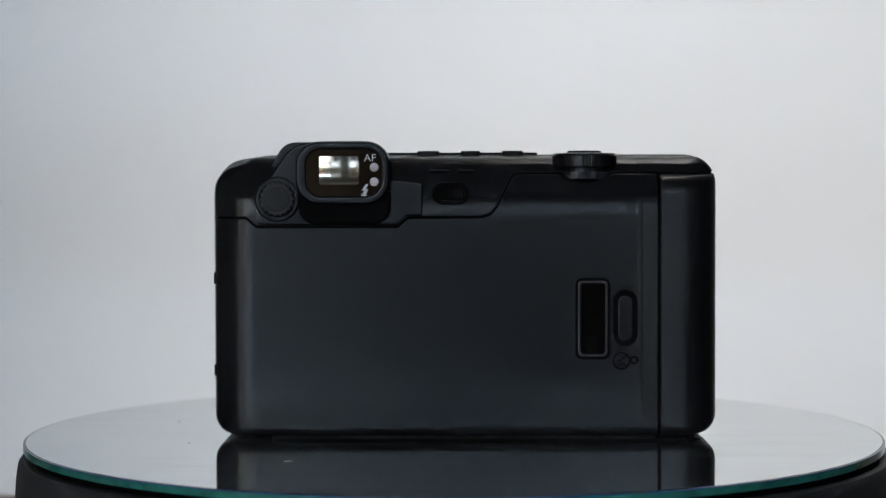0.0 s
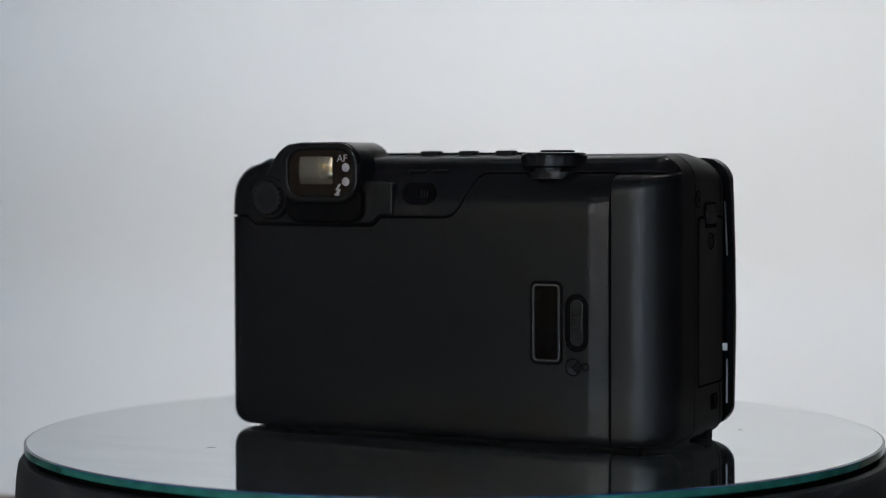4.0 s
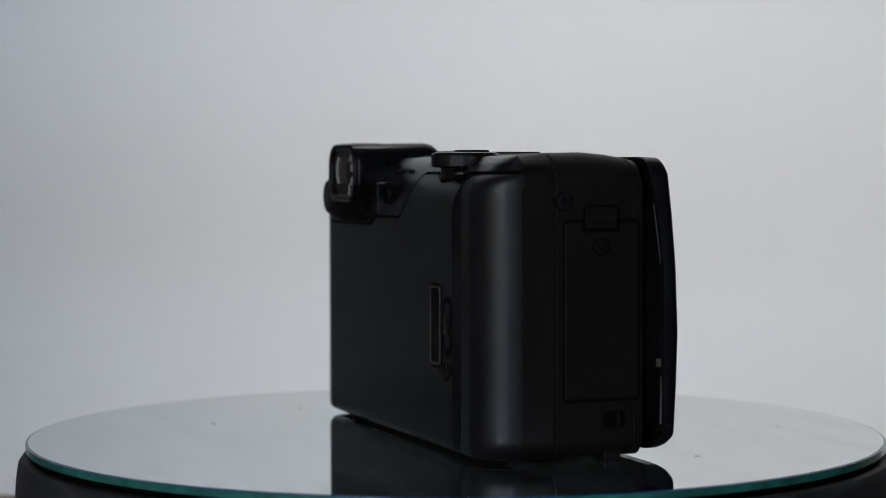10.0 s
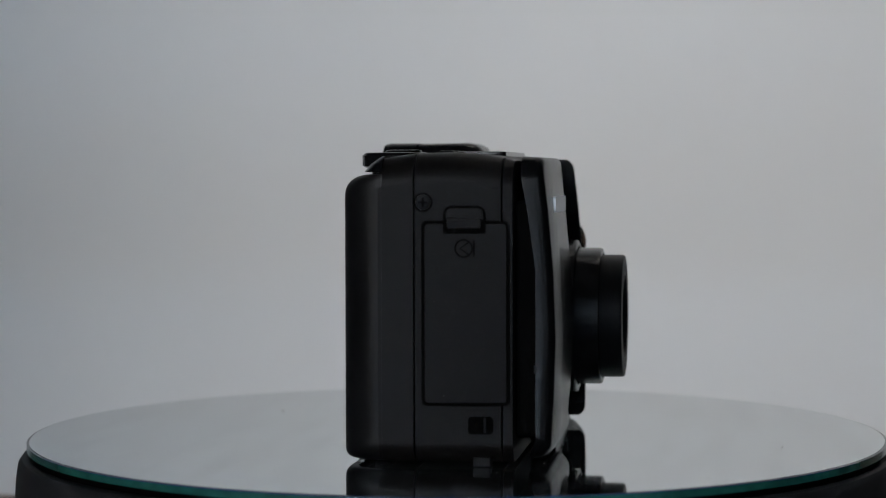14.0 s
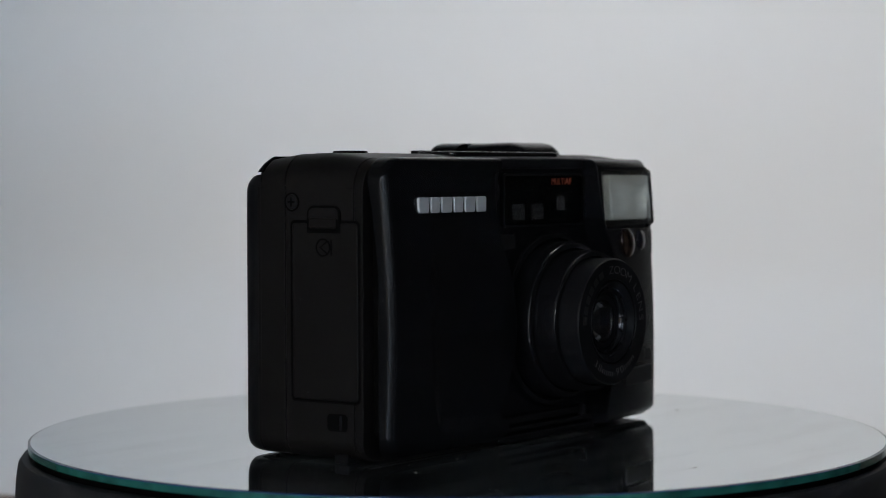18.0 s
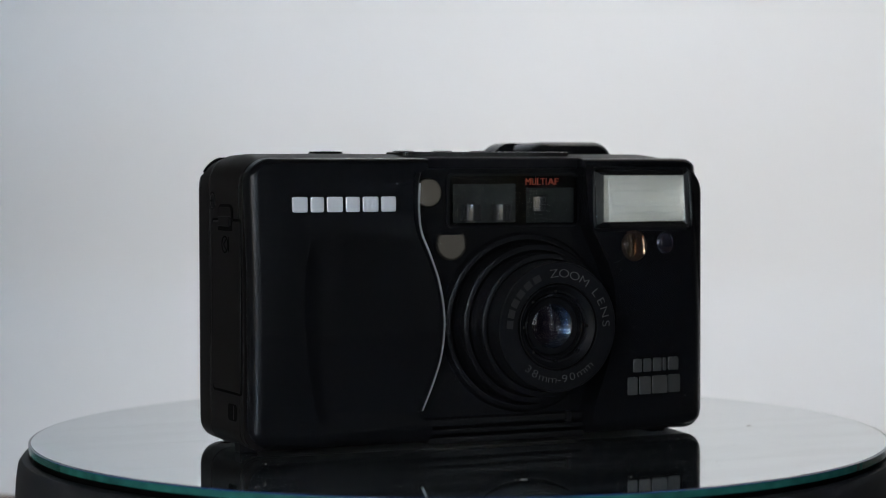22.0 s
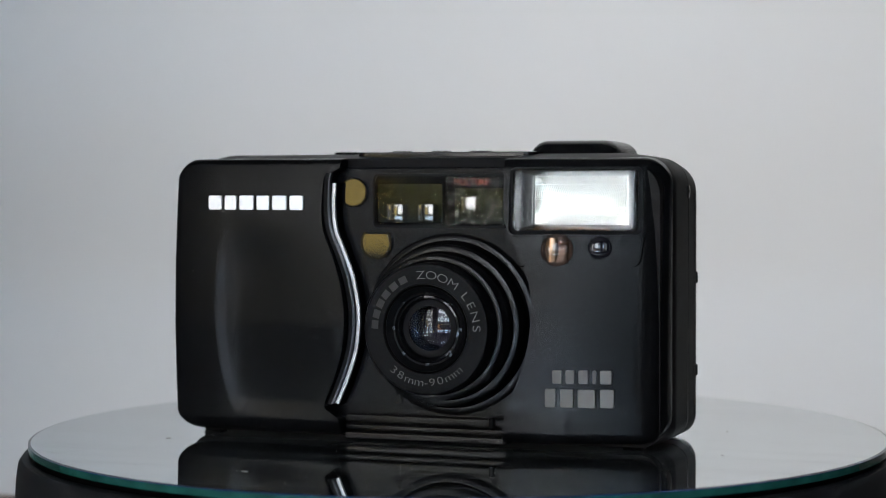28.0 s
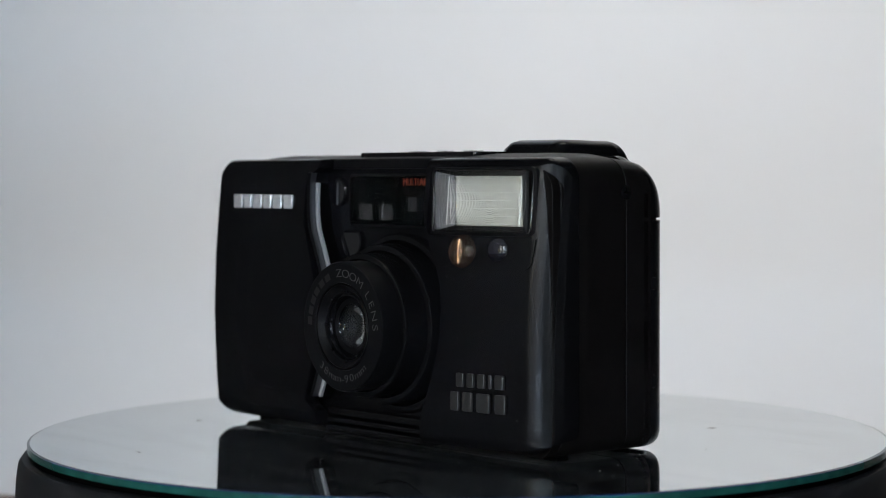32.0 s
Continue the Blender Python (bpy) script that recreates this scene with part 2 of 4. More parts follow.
def frame_ring(outer, inner, axis, d0, d1, r=0.0):
    """A flat ring between two outlines with the same number of points."""
    bm = bmesh.new()
    loops = [[bm.verts.new(at(axis, p[0], p[1], d)) for p in poly] for poly, d in ((outer, d0), (outer, d1), (inner, d1), (inner, d0))]
    n = len(outer)
    for k in range(4):
        a, b = loops[k], loops[(k + 1) % 4]
        for i in range(n):
            bm.faces.new((a[i], a[(i + 1) % n], b[(i + 1) % n], b[i]))
    if r:
        front = set(loops[1] + loops[2])
        side = {v: k for k in (1, 2) for v in loops[k]}
        edges = [e for e in bm.edges if e.verts[0] in front and e.verts[1] in front and side[e.verts[0]] == side[e.verts[1]]]
        bmesh.ops.bevel(bm, geom=edges, offset=r, segments=3, affect="EDGES", profile=0.5)
    return bm


def lathe(profile, cx, cz, n=72, axis="y"):
    """Turn a profile of (distance along the axis, radius) round an axis through (cx, cz)."""
    bm = bmesh.new()
    rings = []
    for d, r in profile:
        if r < 1e-6:
            rings.append([bm.verts.new(at(axis, cx, cz, d))])
        else:
            rings.append([bm.verts.new(at(axis, cx + r * math.cos(2 * math.pi * k / n), cz + r * math.sin(2 * math.pi * k / n), d)) for k in range(n)])
    for a, b in zip(rings, rings[1:]):
        for k in range(n):
            q = [a[k % len(a)], a[(k + 1) % len(a)], b[(k + 1) % len(b)], b[k % len(b)]]
            q = list(dict.fromkeys(q))
            if len(q) > 2:
                bm.faces.new(q)
    return bm


def strip(points, width, axis, d0, d1):
    """A ribbon of constant width along an open line."""
    pts = [Vector(p) for p in points]
    left, right = [], []
    for i, p in enumerate(pts):
        d = (pts[min(i + 1, len(pts) - 1)] - pts[max(i - 1, 0)]).normalized()
        nrm = Vector((-d.y, d.x)) * width / 2
        left.append(p + nrm)
        right.append(p - nrm)
    return prism(left + right[::-1], axis, d0, d1)


def smooth_line(points, n=40):
    """A Catmull-Rom curve through points."""
    p = [Vector(q) for q in points]
    p = [2 * p[0] - p[1]] + p + [2 * p[-1] - p[-2]]
    out, spans = [], len(p) - 3
    for k in range(n + 1):
        s = min(k / n * spans, spans - 1e-6)
        i, t = int(s), s - int(s)
        a, b, c, d = p[i:i + 4]
        out.append(0.5 * (2 * b + (c - a) * t + (2 * a - 5 * b + 4 * c - d) * t * t + (3 * b - 3 * c + d - a) * t ** 3))
    return out


def grid_skin(cols, rows, place, thick):
    """A closed shell: a grid of points place(i, j), backed by the same grid moved by thick."""
    bm = bmesh.new()
    front = [[bm.verts.new(place(i, j)) for j in range(rows)] for i in range(cols)]
    rear = [[bm.verts.new(Vector(front[i][j].co) + thick(i, j)) for j in range(rows)] for i in range(cols)]
    for g, flip in ((front, False), (rear, True)):
        for i in range(cols - 1):
            for j in range(rows - 1):
                q = (g[i][j], g[i + 1][j], g[i + 1][j + 1], g[i][j + 1])
                bm.faces.new(q[::-1] if flip else q)
    rim = [(i, 0) for i in range(cols)] + [(cols - 1, j) for j in range(1, rows)] + [(i, rows - 1) for i in range(cols - 2, -1, -1)] + [(0, j) for j in range(rows - 2, 0, -1)]
    for (a, b), (c, d) in zip(rim, rim[1:] + rim[:1]):
        bm.faces.new((front[a][b], front[c][d], rear[c][d], rear[a][b]))
    return bm


def text_mesh(words, size, align="CENTER", thin=0.0):
    """Flat lettering in the built-in font, in millimetres, in the x-y plane."""
    curve = bpy.data.curves.new("text", "FONT")
    curve.body, curve.size, curve.align_x, curve.align_y = words, size, align, "CENTER"
    curve.extrude = 0.03
    curve.offset = -thin
    ob = new("text", curve)
    bpy.context.view_layer.update()
    me = bpy.data.meshes.new_from_object(ob.evaluated_get(bpy.context.evaluated_depsgraph_get()))
    bpy.data.objects.remove(ob)
    bpy.data.curves.remove(curve)
    bm = bmesh.new()
    bm.from_mesh(me)
    bpy.data.meshes.remove(me)
    return bm


def placed(bm, m):
    bmesh.ops.transform(bm, matrix=m, verts=bm.verts)
    return bm


def fitted(bm, width, height):
    """Scale flat lettering to a width and height, centred on its middle."""
    xs, ys = [v.co.x for v in bm.verts], [v.co.y for v in bm.verts]
    cx, cy, w, h = (max(xs) + min(xs)) / 2, (max(ys) + min(ys)) / 2, max(xs) - min(xs), max(ys) - min(ys)
    for v in bm.verts:
        v.co.x, v.co.y = (v.co.x - cx) * width / w, (v.co.y - cy) * height / h
    return bm


def cut(bm, tool):
    """Cut one solid out of another."""
    obs = []
    for name, piece in (("solid", bm), ("tool", tool)):
        bmesh.ops.recalc_face_normals(piece, faces=piece.faces)
        me = bpy.data.meshes.new(name)
        piece.to_mesh(me)
        piece.free()
        obs.append(new(name, me))
    mod = obs[0].modifiers.new("cut", "BOOLEAN")
    mod.operation, mod.object, mod.solver = "DIFFERENCE", obs[1], "EXACT"
    bpy.context.view_layer.update()
    me = bpy.data.meshes.new_from_object(obs[0].evaluated_get(bpy.context.evaluated_depsgraph_get()))
    out = bmesh.new()
    out.from_mesh(me)
    for ob in obs:
        bpy.data.objects.remove(ob)
    bpy.data.meshes.remove(me)
    return out


# flat work set on a face: x to the reader's right, y up, z towards the reader
def on_back(x, y, z):
    return Matrix.Translation((x, y, z)) @ Matrix(((1, 0, 0, 0), (0, 0, -1, 0), (0, 1, 0, 0), (0, 0, 0, 1)))


def on_front(x, y, z):
    return Matrix.Translation((x, y, z)) @ Matrix(((-1, 0, 0, 0), (0, 0, 1, 0), (0, 1, 0, 0), (0, 0, 0, 1)))


# ---- the room ----
def wall_boxes(a0, a1, openings, make, parent_name, mat, label):
    """A wall with openings from SILL to HEAD, in butted blocks joined into one mesh."""
    blocks, last = [], a0
    for a, b in openings:
        blocks.append(make(last, a, Z0, Z1))
        blocks += [make(a, b, Z0, SILL), make(a, b, HEAD, Z1)]
        last = b
    blocks.append(make(last, a1, Z0, Z1))
    return thing(parent_name, merge(*blocks), mat, label, "wall", "structure")


thing("wall_north", box(-0.65, 0.66, Y1, Y1 + 0.15, Z0, Z1), PAINT, "plain white painted wall behind the turntable", "wall", "structure")
# white wall ends early; these unseen dark sections are added to dim reflections
thing("wall_north_dim", merge(box(0.66, X1 + 0.2, Y1, Y1 + 0.15, Z0, Z1), box(X0 - 0.2, -0.65, Y1, Y1 + 0.15, Z0, Z1)), DIMMED_SIDE, "added dim sections beside the white wall, unseen, to darken reflections", "wall", "structure")
wall_boxes(X0 - 0.2, X1 + 0.2, SOUTH, lambda a, b, z0, z1: box(a, b, Y0 - 0.2, Y0, z0, z1), "wall_south", DIMMED_WALL, "dim wall with tall windows behind the tripod")
wall_boxes(Y0, Y1, EAST, lambda a, b, z0, z1: box(X1, X1 + 0.2, a, b, z0, z1), "wall_east", DIMMED_WALL, "dim side wall with one tall window")
wall_boxes(Y0, Y1, WEST, lambda a, b, z0, z1: box(X0 - 0.2, X0, a, b, z0, z1), "wall_west", DIMMED_WEST, "dim side wall with an added narrow opening for an amber lamp")
# unseen partition, added to block light on the left and darken reflections
thing("shade_partition", box(-0.75, -0.65, 0.22, Y1, Z0, Z1), DIMMED_SIDE, "added short wall, unseen, shading the left of the white wall", "wall", "structure")
thing("floor", box(X0 - 0.2, X1 + 0.2, Y0 - 0.2, Y1 + 0.15, Z0 - 0.1, Z0), FLOORING, "brown floor of the room", "floor", "structure")
thing("ceiling", merge(box(X0 - 0.2, ROOF[0], Y0 - 0.2, Y1 + 0.15, Z1, Z1 + SHAFT), box(ROOF[1], X1 + 0.2, Y0 - 0.2, Y1 + 0.15, Z1, Z1 + SHAFT),
                       box(ROOF[0], ROOF[1], Y0 - 0.2, ROOF[2], Z1, Z1 + SHAFT), box(ROOF[0], ROOF[1], ROOF[3], Y1 + 0.15, Z1, Z1 + SHAFT)), CEILING, "plain ceiling, greyed to dim its reflection, with an added light shaft", "ceiling", "structure")


def window(name, a, b, fixed, along):
    w = empty(name, "tall white-framed window with one transom, lamps in its opening", "window", kind="structure")
    mid = SILL + (HEAD - SILL) * 0.62

    def bar(a0, a1, z0, z1, d0=-0.09, d1=-0.03, r=0.006):
        if along == "west":
            return box(fixed + d0, fixed + d1, a0, a1, z0, z1, r, 2)
        return box(a0, a1, fixed + d0, fixed + d1, z0, z1, r, 2) if along == "x" else box(fixed - d1, fixed - d0, a0, a1, z0, z1, r, 2)
    rails = [bar(a, a + 0.05, SILL, HEAD), bar(b - 0.05, b, SILL, HEAD), bar(a + 0.05, b - 0.05, SILL, SILL + 0.05), bar(a + 0.05, b - 0.05, HEAD - 0.05, HEAD),
             bar(a + 0.05, b - 0.05, mid - 0.025, mid + 0.025)]
    part("window_frame", merge(*rails), FRAME, w, unit=1)
    for z0, z1 in ((SILL + 0.05, mid - 0.025), (mid + 0.025, HEAD - 0.05)):
        pane = part("pane", bar(a + 0.05, b - 0.05, z0, z1, -0.064, -0.058, 0), GLASS, w, unit=1)
        pane.visible_shadow = False


for k, (a, b) in enumerate(SOUTH):
    window("window_%d" % (k + 1), a, b, Y0, "x")
for k, (a, b) in enumerate(EAST):
    window("window_%d" % (k + 4), a, b, X1, "y")
for k, (a, b) in enumerate(WEST):
    window("window_%d" % (k + 6), a, b, X0, "west")
# added window that frames the wall lamp, out of view
added_roof_window = empty("window_5", "added square ceiling window, unseen, for the lamp that lights the wall", "window", kind="structure")
part("window_frame", merge(box(ROOF[0], ROOF[0] + 0.04, ROOF[2], ROOF[3], Z1 + SHAFT - 0.09, Z1 + SHAFT - 0.05), box(ROOF[1] - 0.04, ROOF[1], ROOF[2], ROOF[3], Z1 + SHAFT - 0.09, Z1 + SHAFT - 0.05),
                           box(ROOF[0] + 0.04, ROOF[1] - 0.04, ROOF[2], ROOF[2] + 0.04, Z1 + SHAFT - 0.09, Z1 + SHAFT - 0.05), box(ROOF[0] + 0.04, ROOF[1] - 0.04, ROOF[3] - 0.04, ROOF[3], Z1 + SHAFT - 0.09, Z1 + SHAFT - 0.05)), FRAME, added_roof_window, unit=1)
pane = part("pane", box(ROOF[0] + 0.04, ROOF[1] - 0.04, ROOF[2] + 0.04, ROOF[3] - 0.04, Z1 + SHAFT - 0.07, Z1 + SHAFT - 0.064), GLASS, added_roof_window, unit=1)
pane.visible_shadow = False
# unseen top, widened to shade the lower wall, rear edge kept out of view
table = empty("table", "dark brown wooden table under the turntable, unseen, widened to shade the wall", "table")
part("tabletop", box(-0.62, 0.62, -0.32, 0.24, -0.082, -0.052, 0.006, 2), TABLE, table, unit=1)
for x in (-0.57, 0.57):
    for y in (-0.28, 0.2):
        part("leg", box(x - 0.02, x + 0.02, y - 0.02, y + 0.02, Z0, -0.082, 0.003, 1), TABLE, table, unit=1)

# ---- the turntable ----
turntable = empty("turntable_base", "round charcoal plastic turntable base on the table", "turntable")
part("drum", lathe([(-52, 0), (-52, 104.4), (-50, 105.6), (-14, 105.5), (-8.0, 105.1), (-4.8, 104.6), (-3.5, 103.7), (-3.1, 102.7), (-3.2, 102.0), (-3.9, 101.8), (-3.9, 0)], 0, 0, 160, "z"), BASE, turntable)
# black disc draws the shadowed gap between mirror and drum
part("shadow_gap_disc", lathe([(-4.3, 0), (-4.3, 101.0), (-1.95, 101.0), (-1.95, 0)], 0, 0, 96, "z"), GAP, turntable)

mirror_disc = empty("mirror_disc", "round mirror plate with a green glass edge, dusty", "mirror")
DISC = (-0.6, 0.0)
part("mirror_face", lathe([(-0.05, 0), (-0.05, 102.1), (0.0, 102.2), (0.0, 0)], *DISC, 200, "z"), MIRROR, mirror_disc, "smeared mirror surface")
part("glass_edge", lathe([(-1.9, 0), (-1.9, 102.55), (-1.75, 102.8), (-0.3, 102.8), (-0.3, 102.0), (-0.3, 0)], *DISC, 200, "z"), GREEN_EDGE, mirror_disc, "green polished glass edge")
part("edge_line", lathe([(-0.29, 0), (-0.29, 102.82), (-0.16, 102.82), (-0.07, 102.6), (-0.07, 0)], *DISC, 200, "z"), NAVY, mirror_disc, "thin dark blue edge line")
specks = bmesh.new()
dice = random.Random(4)
for _ in range(150):
    r, a, s = 100 * math.sqrt(dice.random()), dice.uniform(0, 6.283), dice.choice((0.05, 0.06, 0.08, 0.11))
    b = box(-s, s, -s * 0.6, s * 0.6, 0.0, s * 0.5)
    specks = merge(specks, placed(b, Matrix.Translation((r * math.cos(a), r * math.sin(a), 0.01)) @ Matrix.Rotation(dice.uniform(0, 6.28), 4, "Z")))
for _ in range(80):
    x, y, s = dice.uniform(-75, 25), dice.uniform(46, 92), dice.choice((0.04, 0.05, 0.06, 0.09))
    if math.hypot(x, y) < 100:
        specks = merge(specks, placed(box(-s, s, -s * 0.7, s * 0.7, 0.0, s * 0.6), Matrix.Translation((x, y, 0.01)) @ Matrix.Rotation(dice.uniform(0, 6.28), 4, "Z")))
for x, y, a, n in ((-37.5, -52, 0.4, 0.7), (-62, -22, 1.9, 0.5), (60, 34, 0.9, 0.45), (-70, 20, 2.2, 0.4), (20, 78, 2.9, 0.5)):
    hair = smooth_line([(0, 0), (1.0, 0.25), (2.0, -0.1), (2.8, 0.5)], 8)
    specks = merge(specks, placed(strip(hair, 0.12, "z", 0.01, 0.12), Matrix.Translation((x, y, 0)) @ Matrix.Rotation(a, 4, "Z") @ Matrix.Diagonal((n, n, 1, 1))))
dust = part("dust", specks, DUST, mirror_disc)
tagged(dust, "scattered dust and lint", kind="stuff")

# ---- the compact camera on the disc ----
# x to the right seen from its back, y towards its front, z up; millimetres
LEFT, RIGHT, BACK = -57.6, 62.0, -16.9
compact = empty("compact_camera", "black plastic zoom compact film camera standing on the mirror", "camera")


def curve_of(pairs):
    xs, ys = [p[0] for p in pairs], [p[1] for p in pairs]
    return lambda v: float(np.interp(v, xs, ys))


top_of = curve_of([(-11, 65.4), (-7.5, 66.2), (-0.5, 67.2), (8, 67.4), (14, 66.9), (18.5, 66.2), (22, 65.3)])


left_of = curve_of([(-8, LEFT), (2, -57.6), (13.4, -57.5), (14.2, -56.8), (22, -56.2)])
right_of = curve_of([(-8, RIGHT), (2, 61.9), (20, 60.9), (22, 60.8)])


def lean(bm):
    """Move flat work made for the plane x = 61.9 onto the tapering side."""
    for v in bm.verts:
        v.co.x += right_of(v.co.y) - 61.9
    return bm


def hull_ring(y, inset=0.0, seg=8):
    z1, x0, x1 = top_of(y), left_of(y), right_of(y)
    pts = fillet([(x0 + inset, 0.8 + inset), (x1 - inset, 0.8 + inset), (x1 - inset, z1 - inset), (x0 + 12 + inset, z1 - inset), (x0 + inset, z1 - 1.8 - inset)], [4.5, 4.5, 6.6, 20, 7.5], seg)
    return [(p.x, y, p.y) for p in pts]


def hull(y0, y1, step=2.0, edge=0.1):
    """A slice of the body's shell between two depths."""
    n = max(2, int((y1 - y0) / step))
    ys = [(y0, edge), (y0 + edge, 0)] + [(y0 + edge + (y1 - y0 - 2 * edge) * k / n, 0) for k in range(1, n)] + [(y1 - edge, 0), (y1, edge)]
    bm = bmesh.new()
    rings = [[bm.verts.new(p) for p in hull_ring(y, i)] for y, i in ys]
    for a, b in zip(rings, rings[1:]):
        for k in range(len(a)):
            bm.faces.new((a[k], a[(k + 1) % len(a)], b[(k + 1) % len(b)], b[k]))
    bm.faces.new(rings[0][::-1])
    bm.faces.new(rings[-1])
    return bm


part("rear_shell", hull(-8.2, -0.42), SIDE_PLASTIC, compact)
part("middle_shell", hull(-0.16, 18.35), SIDE_PLASTIC, compact)
part("front_shell", hull(18.6, 20.8), SIDE_PLASTIC, compact)
part("inner_body", prism(rrect(-57.3, 60.2, -15.6, 19.0, 9.2), "z", 3.5, 57, 1.5, 2, True), GAP, compact)

left_slope = sorted((p[2], p[0] - LEFT) for p in hull_ring(-7.5) if p[0] < -40 and p[2] > 30)
left_inset = curve_of([(0, 0)] + left_slope)

# outline of the back, from the left side round to the right side
CORNER = 9.6


def back_outline():
    pts = [(LEFT, -6.0, -1, 0)]
    for k in range(0, 13):
        a = math.pi + math.pi / 2 * k / 12
        pts.append((LEFT + CORNER + CORNER * math.cos(a), BACK + CORNER + CORNER * math.sin(a), math.cos(a), math.sin(a)))
    for k in range(1, 49):
        pts.append((LEFT + CORNER + (RIGHT - LEFT - 2 * CORNER) * k / 49, BACK, 0, -1))
    for k in range(0, 13):
        a = 1.5 * math.pi + math.pi / 2 * k / 12
        pts.append((RIGHT - CORNER + CORNER * math.cos(a), BACK + CORNER + CORNER * math.sin(a), math.cos(a), math.sin(a)))
    return pts


OUTLINE = back_outline()
roll_in = curve_of([(0, 2.2), (0.9, 1.9), (1.0, 1.4), (1.2, 0.95), (1.5, 0.55), (1.9, 0.25), (2.3, 0.08), (2.7, 0.01), (3.0, 0), (53.5, 0), (55, 0.1), (57, 0.5), (59, 1.35), (61, 2.6), (63, 4.2), (65, 6.1), (66.2, 8.0), (67, 10)])
roll_in_grip = curve_of([(0, 2.2), (0.9, 1.9), (1.0, 1.4), (1.2, 0.95), (1.5, 0.55), (1.9, 0.25), (2.3, 0.08), (2.7, 0.01), (3.0, 0), (58.4, 0), (59.6, 0.25), (60.6, 0.75), (61.5, 1.6), (62.2, 2.8), (62.6, 4.5), (62.75, 6.5)])
seam = curve_of([(-60, 52.5), (-49.2, 52.5), (-46.8, 50.4), (-13.5, 50.4), (-11.2, 52.5), (6.2, 52.6), (8.2, 53.3), (9.8, 55.1), (11.2, 57.8), (12.4, 60.4), (13.2, 61.9), (14.6, 62.9), (70, 63.0)])


def back_skin(x_from, x_to, low, high, inset, lift=0.0, rows=46, ease=0.14, step=lambda x: 0.0):
    cols = [p for p in OUTLINE if x_from - 1e-6 <= p[0] <= x_to + 1e-6]
    extra = [x for x in (-49.2, -46.8, -13.5, -11.2, 6.2, 8.2, 9.8, 11.2, 12.4, 13.2, 14.6, 43.3, 43.7, 47.4, x_from, x_to) if x_from <= x <= x_to and abs(x) < 48.3]
    cols = sorted(cols + [(x, BACK, 0, -1) for x in extra if all(abs(x - c[0]) > 0.05 for c in cols)], key=lambda p: (p[0], p[1] if p[0] > 0 else -p[1]))
    n = len(cols)

    def place(i, j):
        x, y, nx, ny = cols[i]
        z0, z1 = low(x), high(x)
        k = 0 if j == 0 else 1 if j == rows - 1 else (1 - math.cos(math.pi * (j - 1) / (rows - 3))) / 2
        z = z0 if j == 0 else z1 if j == rows - 1 else z0 + ease + (z1 - z0 - 2 * ease) * k
        d = inset(z) - lift + (step(x) if ny < -0.9 else 0) + (ease if j in (0, rows - 1) else 0) + (ease * 1.2 if i in (0, n - 1) else 0)
        u = max(0.0, z - 60.4)
        w = min(4.5, max(0.0, 5.3 - z))
        across = min(d, 6.6 - math.sqrt(max(6.6 ** 2 - min(u, 6.6) ** 2, 0)) + (ease if j in (0, rows - 1) else 0)) if z > 30 else 4.5 - math.sqrt(4.5 ** 2 - w ** 2)
        if x < -40 and z > 30:
            across = min(max(d, 0.0), left_inset(z)) + (ease if j in (0, rows - 1) else 0)
        return Vector((x - nx * across, y - ny * d, z))

    def inward(i, j):
        return Vector((-cols[i][2], -cols[i][3], 0)) * 1.1
    return grid_skin(n, rows, place, inward)


def ball(cx, cy, cz, rx, ry, rz):
    bm = bmesh.new()
    bmesh.ops.create_uvsphere(bm, u_segments=40, v_segments=24, radius=1)
    for v in bm.verts:
        v.co = (cx + v.co.x * rx, cy + v.co.y * ry, cz + v.co.z * rz)
    return bm


door_skin = back_skin(LEFT, 47.6, lambda x: 1.0, lambda x: seam(x) - 0.3, roll_in, step=curve_of([(43.3, 0), (43.6, 0.14), (48, 0.52)]))
film_door = part("film_door", cut(door_skin, ball(30.8, -15.2, 63.2, 5.3, 3.6, 2.6)), PLASTIC, compact, "satin black hinged film door")
part("grip_end", back_skin(48.15, RIGHT, lambda x: 1.0, lambda x: 62.7, roll_in_grip), GRIP_PLASTIC, compact, "rounded satin black grip end")
part("top_cover", back_skin(LEFT, RIGHT, lambda x: seam(x) + 0.22, lambda x: 66.7, roll_in, 0.0, 24), PLASTIC, compact)

# film window, latch and mark on the door
part("film_window_frame", frame_ring(rrect(28.7, 35.7, 19.7, 37.6, 1.2), rrect(29.3, 35.1, 20.3, 37.0, 0.8), "y", -16.8, -17.25, 0.14), FILM_GLASS, film_door, "clear-edged film window frame")
part("film_window_gap", frame_ring(rrect(28.1, 36.3, 19.1, 38.2, 1.7), rrect(28.65, 35.75, 19.65, 37.65, 1.15), "y", -16.8, -17.0), GAP, film_door)
part("film_window", prism(rrect(29.3, 35.1, 20.3, 37.0, 0.8), "y", -16.7, -16.98, 0.1), FILM_DARK, film_door, "dark glossy film window")
part("latch_slot", frame_ring(rrect(36.9, 42.7, 22.2, 35.4, 2.85), rrect(37.8, 41.8, 23.1, 34.5, 1.95), "y", -16.6, -17.0), GAP, film_door)
part("latch_well", prism(rrect(37.8, 41.8, 23.1, 34.5, 1.95), "y", -16.6, -16.93), GAP, film_door)
part("latch_slider", prism(rrect(38.1, 41.5, 23.5, 34.1, 1.6), "y", -16.7, -17.05, 0.2), PLASTIC, film_door)
